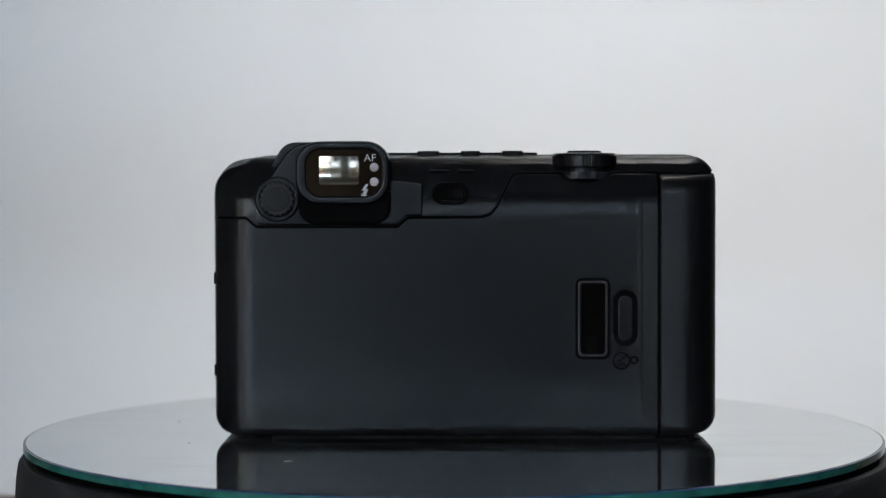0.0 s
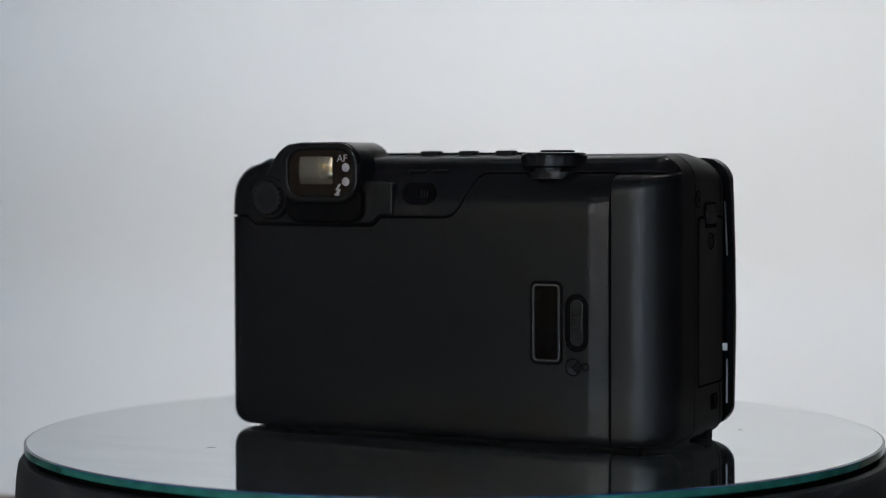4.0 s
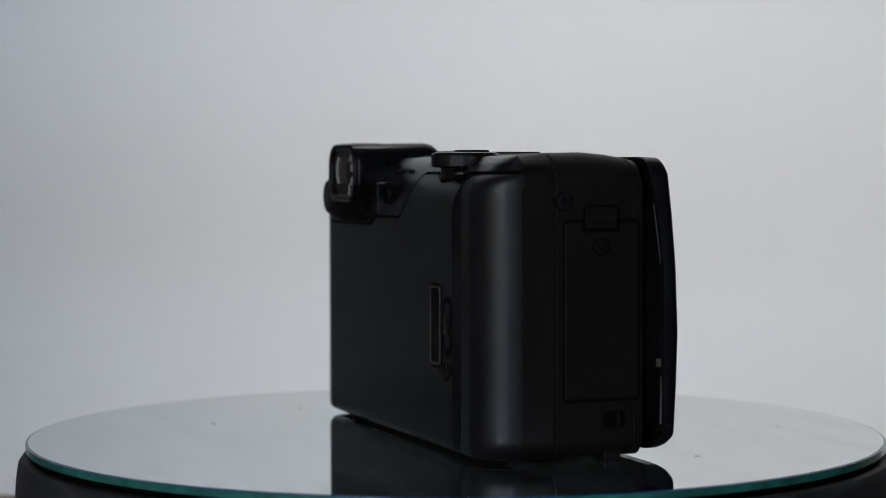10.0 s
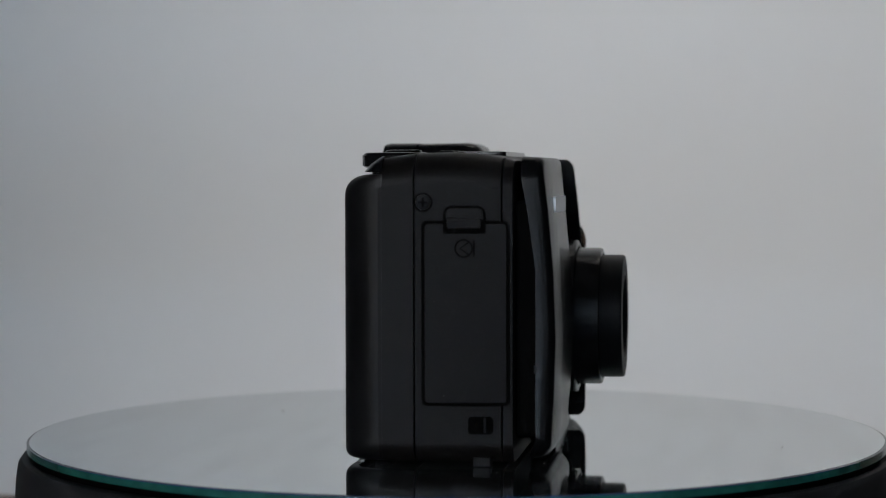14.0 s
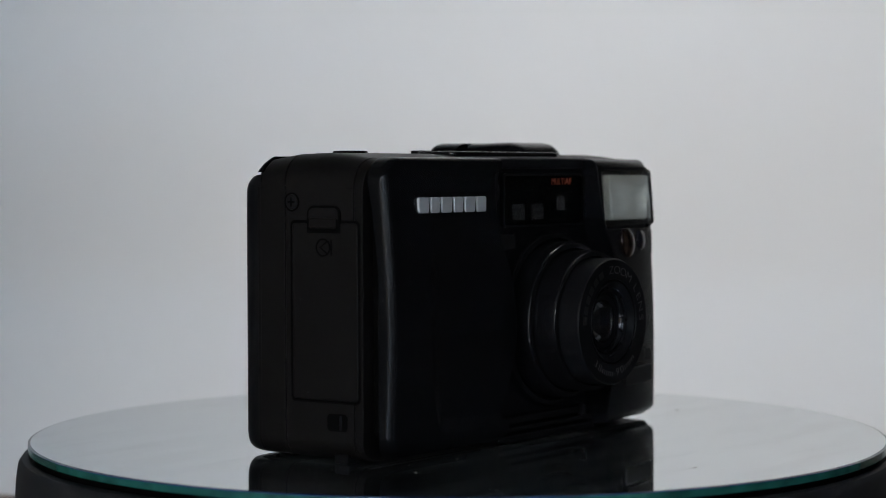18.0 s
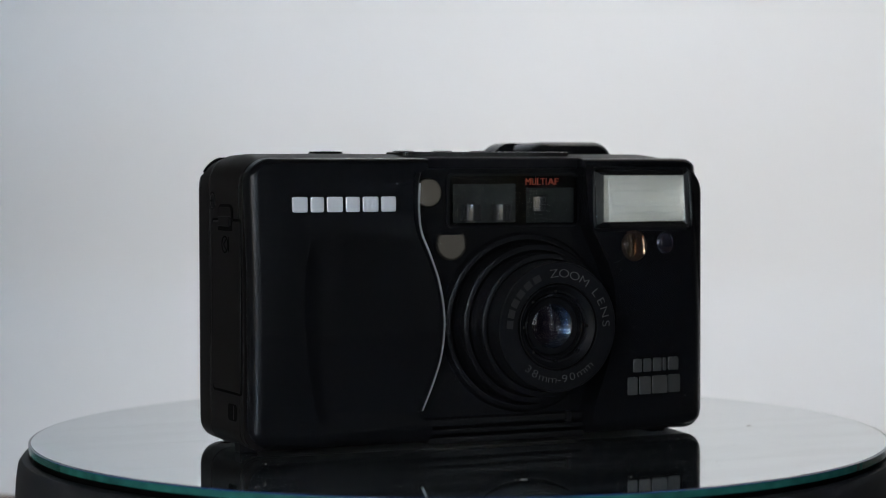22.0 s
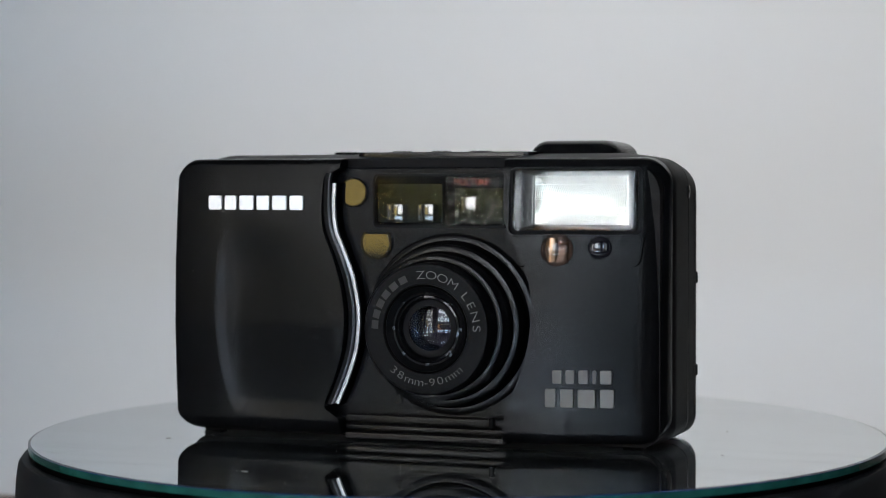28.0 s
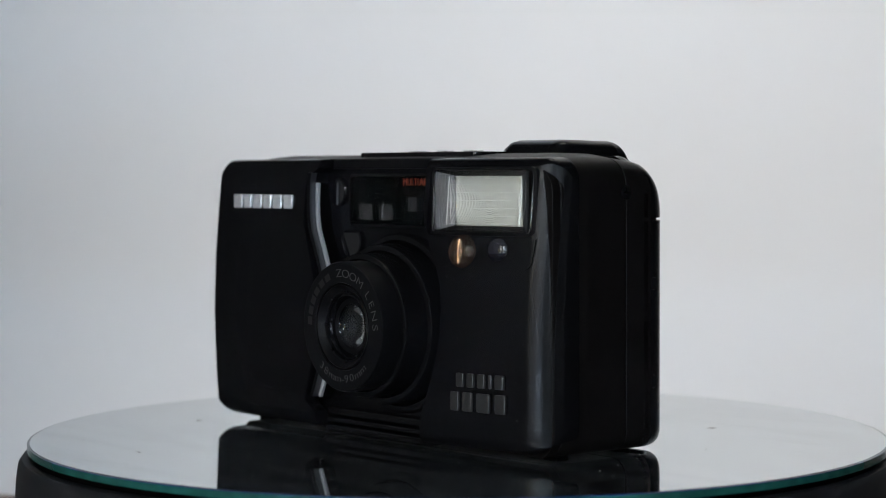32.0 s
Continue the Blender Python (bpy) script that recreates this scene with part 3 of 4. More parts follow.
part("slider_rib", merge(box(38.3, 41.3, -17.4, -17.0, 27.0, 31.0, 0.2, 2), *[box(38.7, 40.9, -17.6, -17.35, z, z + 0.3, 0.08, 1) for z in (27.7, 28.6, 29.5, 30.3)]), PLASTIC, film_door)
part("latch_mark", merge(frame_ring(circle(38.9, 18.7, 2.1, 32), circle(38.9, 18.7, 1.75, 32), "y", -16.8, -16.96),
                         strip([(40.2, 20.0), (38.4, 18.7), (40.2, 17.4)], 0.35, "y", -16.8, -16.96),
                         frame_ring(circle(41.9, 18.9, 0.95, 24), circle(41.9, 18.9, 0.6, 24), "y", -16.8, -16.96)), GAP, film_door, "moulded arrow mark")
# black ball stands in for the shade inside the cut-out
part("thumb_rest", ball(30.8, -12.4, 63.0, 5.2, 1.4, 2.4), GAP, compact, "black filler in the half-round thumb cut-out")
# hinge barrels on the left side
for z in (38.0, 16.0):
    part("hinge_knuckle", box(-57.7, -57.0, -10.0, -8.4, z - 1.4, z + 1.4, 0.3, 2), MATT, compact)

# eyepiece group
part("eyepiece_base", prism(fillet([(-47.0, 50.8), (-13.6, 50.8), (-11.4, 52.9), (-7.8, 52.9), (-7.8, 60.6), (-15, 61.2), (-43.5, 61.2), (-47.0, 57.2)], [2, 0.6, 0.6, 0.6, 0.6, 1, 2, 2]), "y", -12, -17.6, 0.5), PLASTIC, compact)
eyepiece = part("eyepiece", prism(rrect(-37.3, -15.2, 55.6, 70.4, 5.6, 8), "y", -12.5, -20.2, 0.9, 4), PLASTIC, compact, "black eyepiece housing raised above the top")
part("eyepiece_rim", frame_ring(rrect(-37.1, -15.4, 55.8, 70.2, 5.4, 8), rrect(-34.8, -17.2, 57.6, 68.4, 3.6, 8), "y", -19.6, -20.9, 0.5), PLASTIC, eyepiece, "soft black rim")
part("eyepiece_plate", prism(rrect(-34.9, -17.1, 57.5, 68.5, 3.6, 8), "y", -19.4, -20.3), TINTED_PLATE, eyepiece, "glossy black eyepiece plate with an orange reflection tinted in")


def dish(x0, x1, z0, z1, y, sag, n=16):
    """A rectangle of glass, hollowed by sag (bulging where sag is negative), facing -y."""
    def place(i, j):
        u, v = 2 * i / (n - 1) - 1, 2 * j / (n - 1) - 1
        return Vector(((x0 + x1) / 2 + u * (x1 - x0) / 2, y + sag * (1 - (u * u + v * v) / 2), (z0 + z1) / 2 + v * (z1 - z0) / 2))
    return grid_skin(n, n, place, lambda i, j: Vector((0, 0.5, 0)))


part("eyepiece_window", dish(-31.7, -22.5, 60.3, 66.9, -20.25, -0.7), EYE_GLASS, eyepiece, "rectangular finder glass, bright warm reflection put into its colour")
for z in (64.3, 60.9):
    part("indicator", lathe([(-20.2, 0.0), (-20.2, 1.05), (-20.4, 1.0), (-20.5, 0.6), (-20.52, 0)], -18.9, z, 24), INDICATOR, eyepiece, "pale round indicator window")
part("lettering", placed(fitted(text_mesh("AF", 2), 2.8, 1.7), on_back(-19.9, -20.36, 66.5)), DOT, eyepiece, "pale AF lettering")
part("flash_mark", prism([(x - 1.2, z + 1.0) for x, z in [(-19.6, 59.4), (-20.6, 57.9), (-20.0, 57.9), (-20.5, 56.9), (-20.9, 57.2), (-20.4, 55.9), (-19.2, 56.8), (-19.7, 56.8), (-19.0, 58.2), (-19.7, 58.2), (-19.0, 59.4)]], "y", -20.3, -20.4), DOT, eyepiece, "pale flash mark")
part("eyepiece_chin", prism(fillet([(-36.6, 58.5), (-15.3, 58.5), (-15.3, 51.0), (-36.6, 51.0)], [0, 0, 4.5, 4.5]), "y", -12, -19.2, 0.8, 3), GAP, eyepiece)


def hump_ring(y, top, half, cx=-30.0):
    return [(p.x, y, p.y) for p in fillet([(cx - half - 3.2, 64.5), (cx + half + 3.2, 64.5), (cx + half, top), (cx - half, top)], [0.2, 0.2, 4.4, 4.4], 8)]


def tunnel(rings):
    bm = bmesh.new()
    rows = [[bm.verts.new(p) for p in ring] for ring in rings]
    for a, b in zip(rows, rows[1:]):
        for k in range(len(a)):
            bm.faces.new((a[k], a[(k + 1) % len(a)], b[(k + 1) % len(b)], b[k]))
    bm.faces.new(rows[0][::-1])
    bm.faces.new(rows[-1])
    return bm


part("finder_hump", tunnel([hump_ring(y, z, h + 0.2, -30.5) for y, z, h in ((-13.5, 70.2, 9.6), (-6, 70.4, 9.5), (0, 70.5, 9.3), (2, 70.1, 9.0), (3.2, 69.3, 8.6), (4.2, 68.0, 8.0), (4.8, 66.8, 7.4))]), PLASTIC, compact, "raised finder hump on the top")
part("dial_bracket", prism(fillet([(-46.6, 56.5), (-44.6, 60.2), (-38.0, 70.2), (-30, 70.2), (-30, 56)], [2.5, 4, 7.5, 0, 0], 8), "y", -10.5, -18.4, 0.7, 3), PLASTIC, compact)
dial = part("dioptre_dial", prism([(-41.7 + (4.1 if k % 4 < 2 else 3.7) * math.cos(2 * math.pi * k / 72), 56.9 + (4.1 if k % 4 < 2 else 3.7) * math.sin(2 * math.pi * k / 72)) for k in range(72)], "y", -17.5, -19.8, 0.2), RUBBER, compact, "small ribbed adjusting wheel")
part("dial_cap", lathe([(-19.7, 3.0), (-19.9, 2.8), (-19.95, 0)], -41.7, 56.9, 36), MATT, dial)
part("dial_collar", lathe([(-16.8, 5.3), (-18.4, 5.3), (-18.8, 4.9), (-18.8, 4.2), (-17.6, 4.2)], -41.7, 56.9, 48), PLASTIC, compact)

# sliding switch and its marks on the back of the top cover
switch = part("mode_switch", frame_ring(rrect(-5.4, 3.2, 55.5, 60.6, 2.5), rrect(-4.6, 2.4, 56.3, 59.8, 1.7), "y", -13.5, -16.95), GAP, compact, "oblong slide switch")
part("switch_well", prism(rrect(-4.7, 2.5, 56.2, 59.9, 1.8), "y", -13.0, -16.5), GAP, switch)
part("switch_knob", prism(rrect(-2.2, 2.1, 56.5, 59.6, 1.5), "y", -14.5, -16.9, 0.2), GAP, switch)
part("knob_rib", merge(*[box(x, x + 0.3, -17.1, -16.8, 57.2, 58.9) for x in (-0.4, 0.4, 1.2)]), MATT, switch)
for x0, x1 in ((-6.0, -1.6), (0.6, 4.4)):
    part("moulded_mark", box(x0, x1, -13.05, -12.2, 63.4, 63.75), MATT, compact)

# top: three buttons and the round shutter dial
for x0, x1 in ((-9.3, -3.9), (1.2, 6.0), (11.2, 16.3)):
    part("push_button", prism(rrect(x0, x1, -1.6, 1.8, 1.2), "z", 66.0, 68.25, 0.35, 2), MATT, compact, "low black push button")
shutter = part("shutter_dial", lathe([(62.4, 0), (62.4, 5.4), (64.1, 5.5), (64.2, 7.1), (64.5, 7.6), (66.9, 7.7), (67.45, 7.3), (67.6, 6.6), (67.6, 0)], 30.7, -9.2, 64, "z"), PLASTIC, compact, "round black shutter dial on the top")
part("shutter_button", lathe([(67.6, 4.2), (68.1, 4.0), (68.2, 3.2), (68.0, 0)], 30.7, -7.6, 40, "z"), GLOSS, shutter)
part("dial_grip", merge(*[box(30.7 + 7.5 * math.cos(a) - 0.25, 30.7 + 7.5 * math.cos(a) + 0.25, -9.2 + 7.5 * math.sin(a) - 0.3, -9.2 + 7.5 * math.sin(a) + 0.3, 64.6, 67.0) for a in (4.62, 4.72, 4.82)]), MATT, shutter)
part("dial_pedestal", prism(rrect(24.2, 37.2, -14.6, -4, 5), "z", 61.5, 63.2, 0.2), PLASTIC, compact)
part("display_panel", prism(rrect(-24, 20, 3, 14.5, 2.0), "z", 66.2, 67.9, 0.3, 2), GLOSS, compact)

# right-hand side: battery hatch, screw, strap slot
hatch = part("battery_hatch", lean(prism(rrect(1.9, 19.6, 13.8, 52.2, 0.9), "x", 61.0, 62.14, 0.28, 3)), SIDE_PLASTIC, compact, "plain black battery hatch")
part("hatch_gap", lean(frame_ring(rrect(1.3, 20.2, 13.2, 52.8, 1.3), rrect(1.95, 19.55, 13.85, 52.15, 0.85), "x", 61.0, 61.95)), GAP, hatch)
part("hatch_latch", lean(prism(rrect(6.8, 14.2, 51.0, 53.3, 0.4), "x", 61.0, 62.6, 0.3)), SIDE_PLASTIC, hatch, "spring tab of the hatch")
part("latch_recess", lean(prism(fillet([(6.0, 50.0), (15.1, 50.0), (15.1, 56.0), (6.0, 56.0)], [0.1, 0.1, 2.0, 2.0]), "x", 61.0, 62.16)), GAP, hatch)
part("latch_rim", lean(prism(fillet([(6.6, 53.0), (14.5, 53.0), (14.5, 55.4), (6.6, 55.4)], [0.1, 0.1, 1.5, 1.5]), "x", 61.0, 62.3)), SIDE_PLASTIC, hatch)
part("hatch_mark", lean(merge(frame_ring(circle(10.4, 46.9, 2.0, 32), circle(10.4, 46.9, 1.65, 32), "x", 61.6, 62.22),
                         strip([(11.6, 48.3), (9.6, 46.9), (11.6, 45.5)], 0.35, "x", 61.6, 62.22), strip([(12.6, 48.6), (12.6, 45.2)], 0.35, "x", 61.6, 62.22))), GAP, hatch, "moulded arrow mark")
screw = part("screw", lean(lathe([(61.5, 1.75), (62.05, 1.6), (62.15, 1.2), (62.15, 0)], 1.7, 56.7, 32, "x")), MATT, compact, "sunken cross-head screw")
part("screw_cross", lean(merge(box(62.0, 62.18, 1.5, 1.9, 55.7, 57.7), box(62.0, 62.18, 0.7, 2.7, 56.5, 56.9))), GAP, screw)
part("screw_hole", lean(frame_ring(circle(1.7, 56.7, 2.1, 32), circle(1.7, 56.7, 1.75, 32), "x", 61.2, 61.96)), GAP, screw)
part("side_seam", lean(box(61.7, 61.93, -7.8, 18.2, 59.65, 59.8)), GAP, compact)
# solid black plate in place of the shaded hole
part("strap_slot", lean(prism(rrect(11.2, 16.6, 7.2, 11.0, 0.9), "x", 61.0, 61.96)), GAP, compact, "strap slot as a flat black plate")
part("strap_pin", lean(box(61.3, 62.0, 14.4, 15.2, 7.4, 10.8, 0.2)), MATT, compact)
for x, y in ((58, 14), (-48, 12.0), (-46, -9), (50, -9)):
    part("foot", box(x - 2.2, x + 2.2, y - 1.9, y + 1.9, 0.02, 2.2, 0.2, 1), MATT, compact)
# left-hand side: screw and seam
screw_left = part("screw", lathe([(-57.3, 1.7), (-57.72, 1.55), (-57.8, 1.1), (-57.8, 0)], -0.2, 58.5, 32, "x"), GLOSS, compact, "sunken cross-head screw")
part("screw_cross", merge(box(-57.84, -57.7, -0.4, 0.0, 57.6, 59.4), box(-57.84, -57.7, -1.1, 0.7, 58.3, 58.7)), GAP, screw_left)

# ---- its front ----
part("front_plate", prism(rrect(-30, 24, 1.2, 64.6, 1.0), "y", 20.5, 22.5, 0.2), PLASTIC_FRONT, compact)
part("top_strip", box(-22.5, 19.5, 18.0, 22.9, 63.9, 66.4, 0.5), MATT, compact)

face_edge = curve_of([(0, 24.5), (3, 27.6), (4.7, 28.5), (15.5, 29.1), (27.6, 29.5), (42, 29.0), (54, 28.0), (62, 27.1), (66.5, 26.4)])


def rounded(x, z, x0, x1, z0, z1, r):
    """How far a point lies inside a rounded rectangle."""
    qx, qz = abs(x - (x0 + x1) / 2) - (x1 - x0) / 2 + r, abs(z - (z0 + z1) / 2) - (z1 - z0) / 2 + r
    return -(math.hypot(max(qx, 0), max(qz, 0)) + min(max(qx, qz), 0) - r)


def front_skin(inner, outer_x, z0, z1, corner, face, rear, edge_r, cols=46, rows=64, inner_drop=0.35, crease=None, edge_rx=0.0):
    """A front panel between an inner curve x = inner(z) and the rounded outer end at outer_x."""
    sign = 1 if outer_x > 0 else -1
    zs = []
    for k in range(rows):
        t = k / (rows - 1)
        t = t - 0.115 * math.sin(2 * math.pi * t)
        zs.append(z0 + (z1 - z0) * t)

    def outer(z):
        d = max(corner - (z - z0), corner - (z1 - z), 0)
        return outer_x - sign * (corner - math.sqrt(max(corner * corner - d * d, 0)))

    def place(i, j):
        z = zs[j]
        a, b = inner(z), outer(z)
        base = rear(z) if callable(rear) else rear
        if i == cols - 1:
            return Vector((b, base, z))
        if i == 0:
            return Vector((a, base, z))
        t = (i - 1) / (cols - 3)
        t = t - 0.115 * math.sin(2 * math.pi * t)
        x = a + (b - a) * t
        if crease:
            k = 0.66
            k0 = k - 0.115 * math.sin(2 * math.pi * k)
            e = crease(z)
            x = a + (e - a) * t / k0 if t < k0 else e + (b - e) * (t - k0) / (1 - k0)
        if j in (0, rows - 1):
            return Vector((x, base, z))
        d = max(0.0, rounded(x, z, min(outer_x, -sign * 300), max(outer_x, -sign * 300), z0, z1, corner))
        drop = edge_r - math.sqrt(max(edge_r ** 2 - max(edge_r - d, 0) ** 2, 0))
        if edge_rx:
            dx = max(0.0, min(edge_rx, abs(outer_x) - abs(x)))
            drop = max(drop, edge_rx - math.sqrt(max(edge_rx ** 2 - (edge_rx - dx) ** 2, 0)))
        if i == 1:
            drop = max(drop, inner_drop)
        return Vector((x, max(face(x, z) - drop, base + 0.02), z))

    def inward(i, j):
        p = place(i, j)
        return Vector((p.x * 0.999, (rear(p.z) if callable(rear) else rear) - 0.3, p.z)) - p
    return grid_skin(cols, rows, place, inward)


# the S-shaped line between the sliding cover and the lens panel
S_LINE = [(20.2, 63.0), (20.7, 60.6), (20.9, 54.7), (20.3, 49.5), (18.2, 44.4), (15.9, 37.8), (14.7, 30.0), (15.3, 22.2), (17.3, 15.7), (20.2, 8.9)]
s_z = sorted([(p.y, p.x) for p in smooth_line(S_LINE, 60)])
s_of = curve_of(s_z)


def cover_edge(z):
    if z > 64.2 or z < 5.6:
        return 18.6
    if z > 62.2:
        return 18.6 + (s_of(62.2) + 2.0 - 18.6) * (64.2 - z) / 2.0
    if z < 8.0:
        return 18.6 + (s_of(8.9) + 2.0 - 18.6) * (z - 5.6) / 2.4
    return s_of(z) + 2.0


scoop_edge = curve_of([(z, 49.6 - 0.0058 * (z - 32.5) ** 2) for z in range(4, 54, 2)])


def cover_face(x, z):
    u = max(0.0, x - 47.0)
    y = face_edge(z) + 1.0 - (0.004 * u * u if u < 10 else 0.4 + 0.09 * (u - 10)) - 0.0008 * min(0.0, x - 40) ** 2
    e = scoop_edge(z)
    d = e - x
    if d > 0:
        fade = max(0.0, min(1.0, (52.0 - z) / 11.0)) * max(0.0, min(1.0, (z - 5.0) / 5.0))
        depth = 1.1 * (1 - math.exp(-d / 2.8)) * max(0.0, 1 - (d / 34.0) ** 2) ** 2
        y -= depth * fade * fade * (3 - 2 * fade)
    return y


def slanted(bm, x):
    """Lean a flat piece inside the cover so that it catches the window light."""
    for v in bm.verts:
        v.co.y += (v.co.x - x) * 0.45
    return bm


cover_rear = curve_of([(1.7, 24.0), (6, 25.9), (42, 26.0), (55, 24.3), (62, 22.9), (66.4, 22.7)])
cover = part("sliding_cover", front_skin(cover_edge, 61.7, 1.7, 66.4, 6.2, cover_face, cover_rear, 1.5, 103, 90, crease=scoop_edge, edge_rx=2.2), PLASTIC_FRONT, compact, "sliding lens cover with a thumb scoop, open", sharp=40)
# added black block keeps the gap behind the cover dark
part("gap_block", box(26, 58.5, 21.2, 26.1, 6.5, 57, 1.0), GAP, cover)
part("runner_spring", slanted(box(58.9, 60.3, 25.65, 26.0, 20.1, 21.9, 0.1, 2), 60.3), STEEL, cover, "bright metal spring")
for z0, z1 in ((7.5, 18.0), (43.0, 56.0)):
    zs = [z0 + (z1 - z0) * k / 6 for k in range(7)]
    part("cover_lip", slanted(prism([(cover_rear(z), z) for z in zs] + [(cover_rear(z) - 0.35, z) for z in zs[::-1]], "x", 60.05, 60.4, 0.05, 1), 60.4), LIP_GLINT, cover, "inner lip of the cover, its highlight put into a metal colour")
part("cover_trim", strip(smooth_line([(p[0] + 1.35, p[1]) for p in S_LINE], 50), 0.9, "y", 22.0, 28.0), MATT, cover, "matt black edge of the cover")
# added strip: light on the cover's black bevel drawn as grey metal
part("edge_glint_strip", strip(smooth_line([(p[0] + 0.78, p[1]) for p in S_LINE], 50), 0.3, "y", 26.3, 27.8), EDGE_GLINT, cover, "thin metal strip standing in for the lit edge of the cover")
part("stripe_wall", strip(smooth_line(S_LINE[1:], 50), 1.3, "y", 22.3, 25.7), GAP, compact)
part("silver_stripe", strip(smooth_line(S_LINE[1:], 50), 0.85, "y", 25.7, 26.4), SILVER, compact, "curved silver stripe")

# right-hand front panel with the flash
EDGE2 = [(66.5, -21.4), (58, -21.4), (52, -21.8), (49, -22.8), (45.5, -24.6), (41.5, -26.6), (37.6, -27.9), (33, -28.4), (28.5, -28.3), (24, -27.7), (19.4, -26.5), (14, -24.6), (9, -22.6), (5.5, -21.8), (0, -21.6)]
edge2 = curve_of(EDGE2[::-1])


def panel_face(x, z):
    u = -33.0 - x
    return 28.6 - 0.155 * u - 0.0035 * u * u - 0.0014 * max(0.0, z - 18.0) ** 2 - 0.002 * max(0.0, 12.0 - z) ** 2


front_panel = part("flash_panel", cut(front_skin(edge2, -57.4, 1.7, 66.4, 5.8, panel_face, 14.2, 2.6, 90, 80, edge_rx=6.2),
                                      prism(rrect(-52.7, -22.9, 49.0, 64.3, 1.6), "y", 18.8, 40)), PANEL_PLASTIC, compact, "smooth black front panel round the flash")


def drape(outline, face, thick, inset=0.35, hollow=0.0):
    """A thin sheet of an outline laid on a curved front face, with a bevelled rim."""
    cx, cz = sum(p[0] for p in outline) / len(outline), sum(p[1] for p in outline) / len(outline)
    bm = bmesh.new()
    rings = []
    inside = [(0.3, thick - 0.7), (0.6, thick - 0.7), (0.95, thick - 0.7), (0.95, thick - hollow)] if hollow else []
    for k, lift in (*inside, (1.0, thick - max(hollow, 0.6)), (1.0, thick - inset * 0.3), (1 - inset / 12, thick), (0.75, thick), (0.5, thick), (0.25, thick)):
        rings.append([bm.verts.new((cx + (p[0] - cx) * k, face(cx + (p[0] - cx) * k, cz + (p[1] - cz) * k) + lift, cz + (p[1] - cz) * k)) for p in outline])
    for a, b in zip(rings, rings[1:]):
        for k in range(len(a)):
            bm.faces.new((a[k], a[(k + 1) % len(a)], b[(k + 1) % len(b)], b[k]))
    tip = bm.verts.new((cx, face(cx, cz) + thick, cz))
    for k in range(len(a)):
        bm.faces.new((b[k], b[(k + 1) % len(b)], tip))
    if hollow:
        bm.faces.new(rings[0])
    return bm


def dense(poly, step=1.0):
    out = []
    for p, q in zip(poly, poly[1:] + poly[:1]):
        n = max(1, int((q - p).length / step))
        out += [p + (q - p) * k / n for k in range(n)]
    return out


part("lamp_plate", drape(dense(fillet([(-23.3, 48.6), (-27.6, 41.6), (-52.0, 41.6), (-52.6, 48.6)], [0.5, 2.2, 2.0, 0.5])), panel_face, 0.12, 0.1), PANEL_PLASTIC, front_panel)


groove = strip(fillet([(-25.6, 41.9), (-52.3, 41.9), (-53.2, 48.4), (-53.2, 48.5)], [0, 1.8, 0, 0]), 0.2, "y", 0.0, 0.12)
for v in groove.verts:
    v.co.y += panel_face(v.co.x, v.co.z) - 0.02
part("plate_seam", groove, GAP, front_panel)


# the flash sits in a pocket of the panel, its cover turned outwards
def flash_face(x, z=56.7):
    u = -23.5 - x
    return 27.3 - 0.07 * u - 0.0013 * u * u - 0.085 * (z - 56.7)


def sheet(x0, x1, z0, z1, place, n=24, m=14, thick=0.4):
    """A curved sheet over a rectangle; place(x, z) gives its depth."""
    def at_point(i, j):
        x, z = x0 + (x1 - x0) * i / (n - 1), z0 + (z1 - z0) * j / (m - 1)
        return Vector((x, place(x, z), z))
    return grid_skin(n, m, at_point, lambda i, j: Vector((0, -thick, 0)))


flash = part("flash_unit", prism(rrect(-52.6, -23.0, 49.1, 64.2, 1.5), "y", 19.6, 20.4), GAP, compact, "built-in electronic flash")


def bowl_depth(x, z):
    u, v = (x + 38.7) / 11.0, (z - 56.7) / 5.5
    return max(21.0, min(flash_face(x) - 1.4, 23.4) - 1.3 * max(0.0, 1 - v * v) * max(0.0, 1 - u ** 4))


part("reflector", sheet(-49.7, -27.7, 51.2, 62.2, bowl_depth, 26, 18), REFLECTOR, flash, "silvery flash reflector")
def side_wall(xa, xb, da, db):
    bm = bmesh.new()
    pts = [(xa, flash_face(xa) - da, 50.2), (xb, flash_face(xb) - db, 51.2), (xb, flash_face(xb) - db, 62.2), (xa, flash_face(xa) - da, 63.2)]
    lo = [bm.verts.new((x, y - 0.3, z)) for x, y, z in pts]
    hi = [bm.verts.new(p) for p in pts]
    bm.faces.new(hi)
    bm.faces.new(lo[::-1])
    for k in range(4):
        bm.faces.new((lo[k], lo[(k + 1) % 4], hi[(k + 1) % 4], hi[k]))
    return bm


part("reflector_side", side_wall(-24.0, -27.7, 0.9, 3.0), SIDE_SILVER, flash)
part("reflector_side", side_wall(-51.0, -49.7, 0.9, 1.15), SIDE_SILVER, flash)
flash_lens = part("flash_lens", drape(dense(rrect(-51.6, -23.6, 49.8, 63.7, 1.3)), flash_face, 0.0, 0.6, 2.2), CLEAR_PLASTIC, flash, "clear ribbed flash cover")
surround = frame_ring(rrect(-52.6, -22.95, 49.05, 64.25, 1.6), rrect(-51.7, -23.5, 49.75, 63.75, 1.3), "y", 20.0, 21.4)
for v in surround.verts:
    if v.co.y > 21:
        v.co.y = min(flash_face(v.co.x) - 0.6, panel_face(v.co.x, 56.7) - 0.2)
part("flash_surround", surround, MATT, flash)
ribs = []
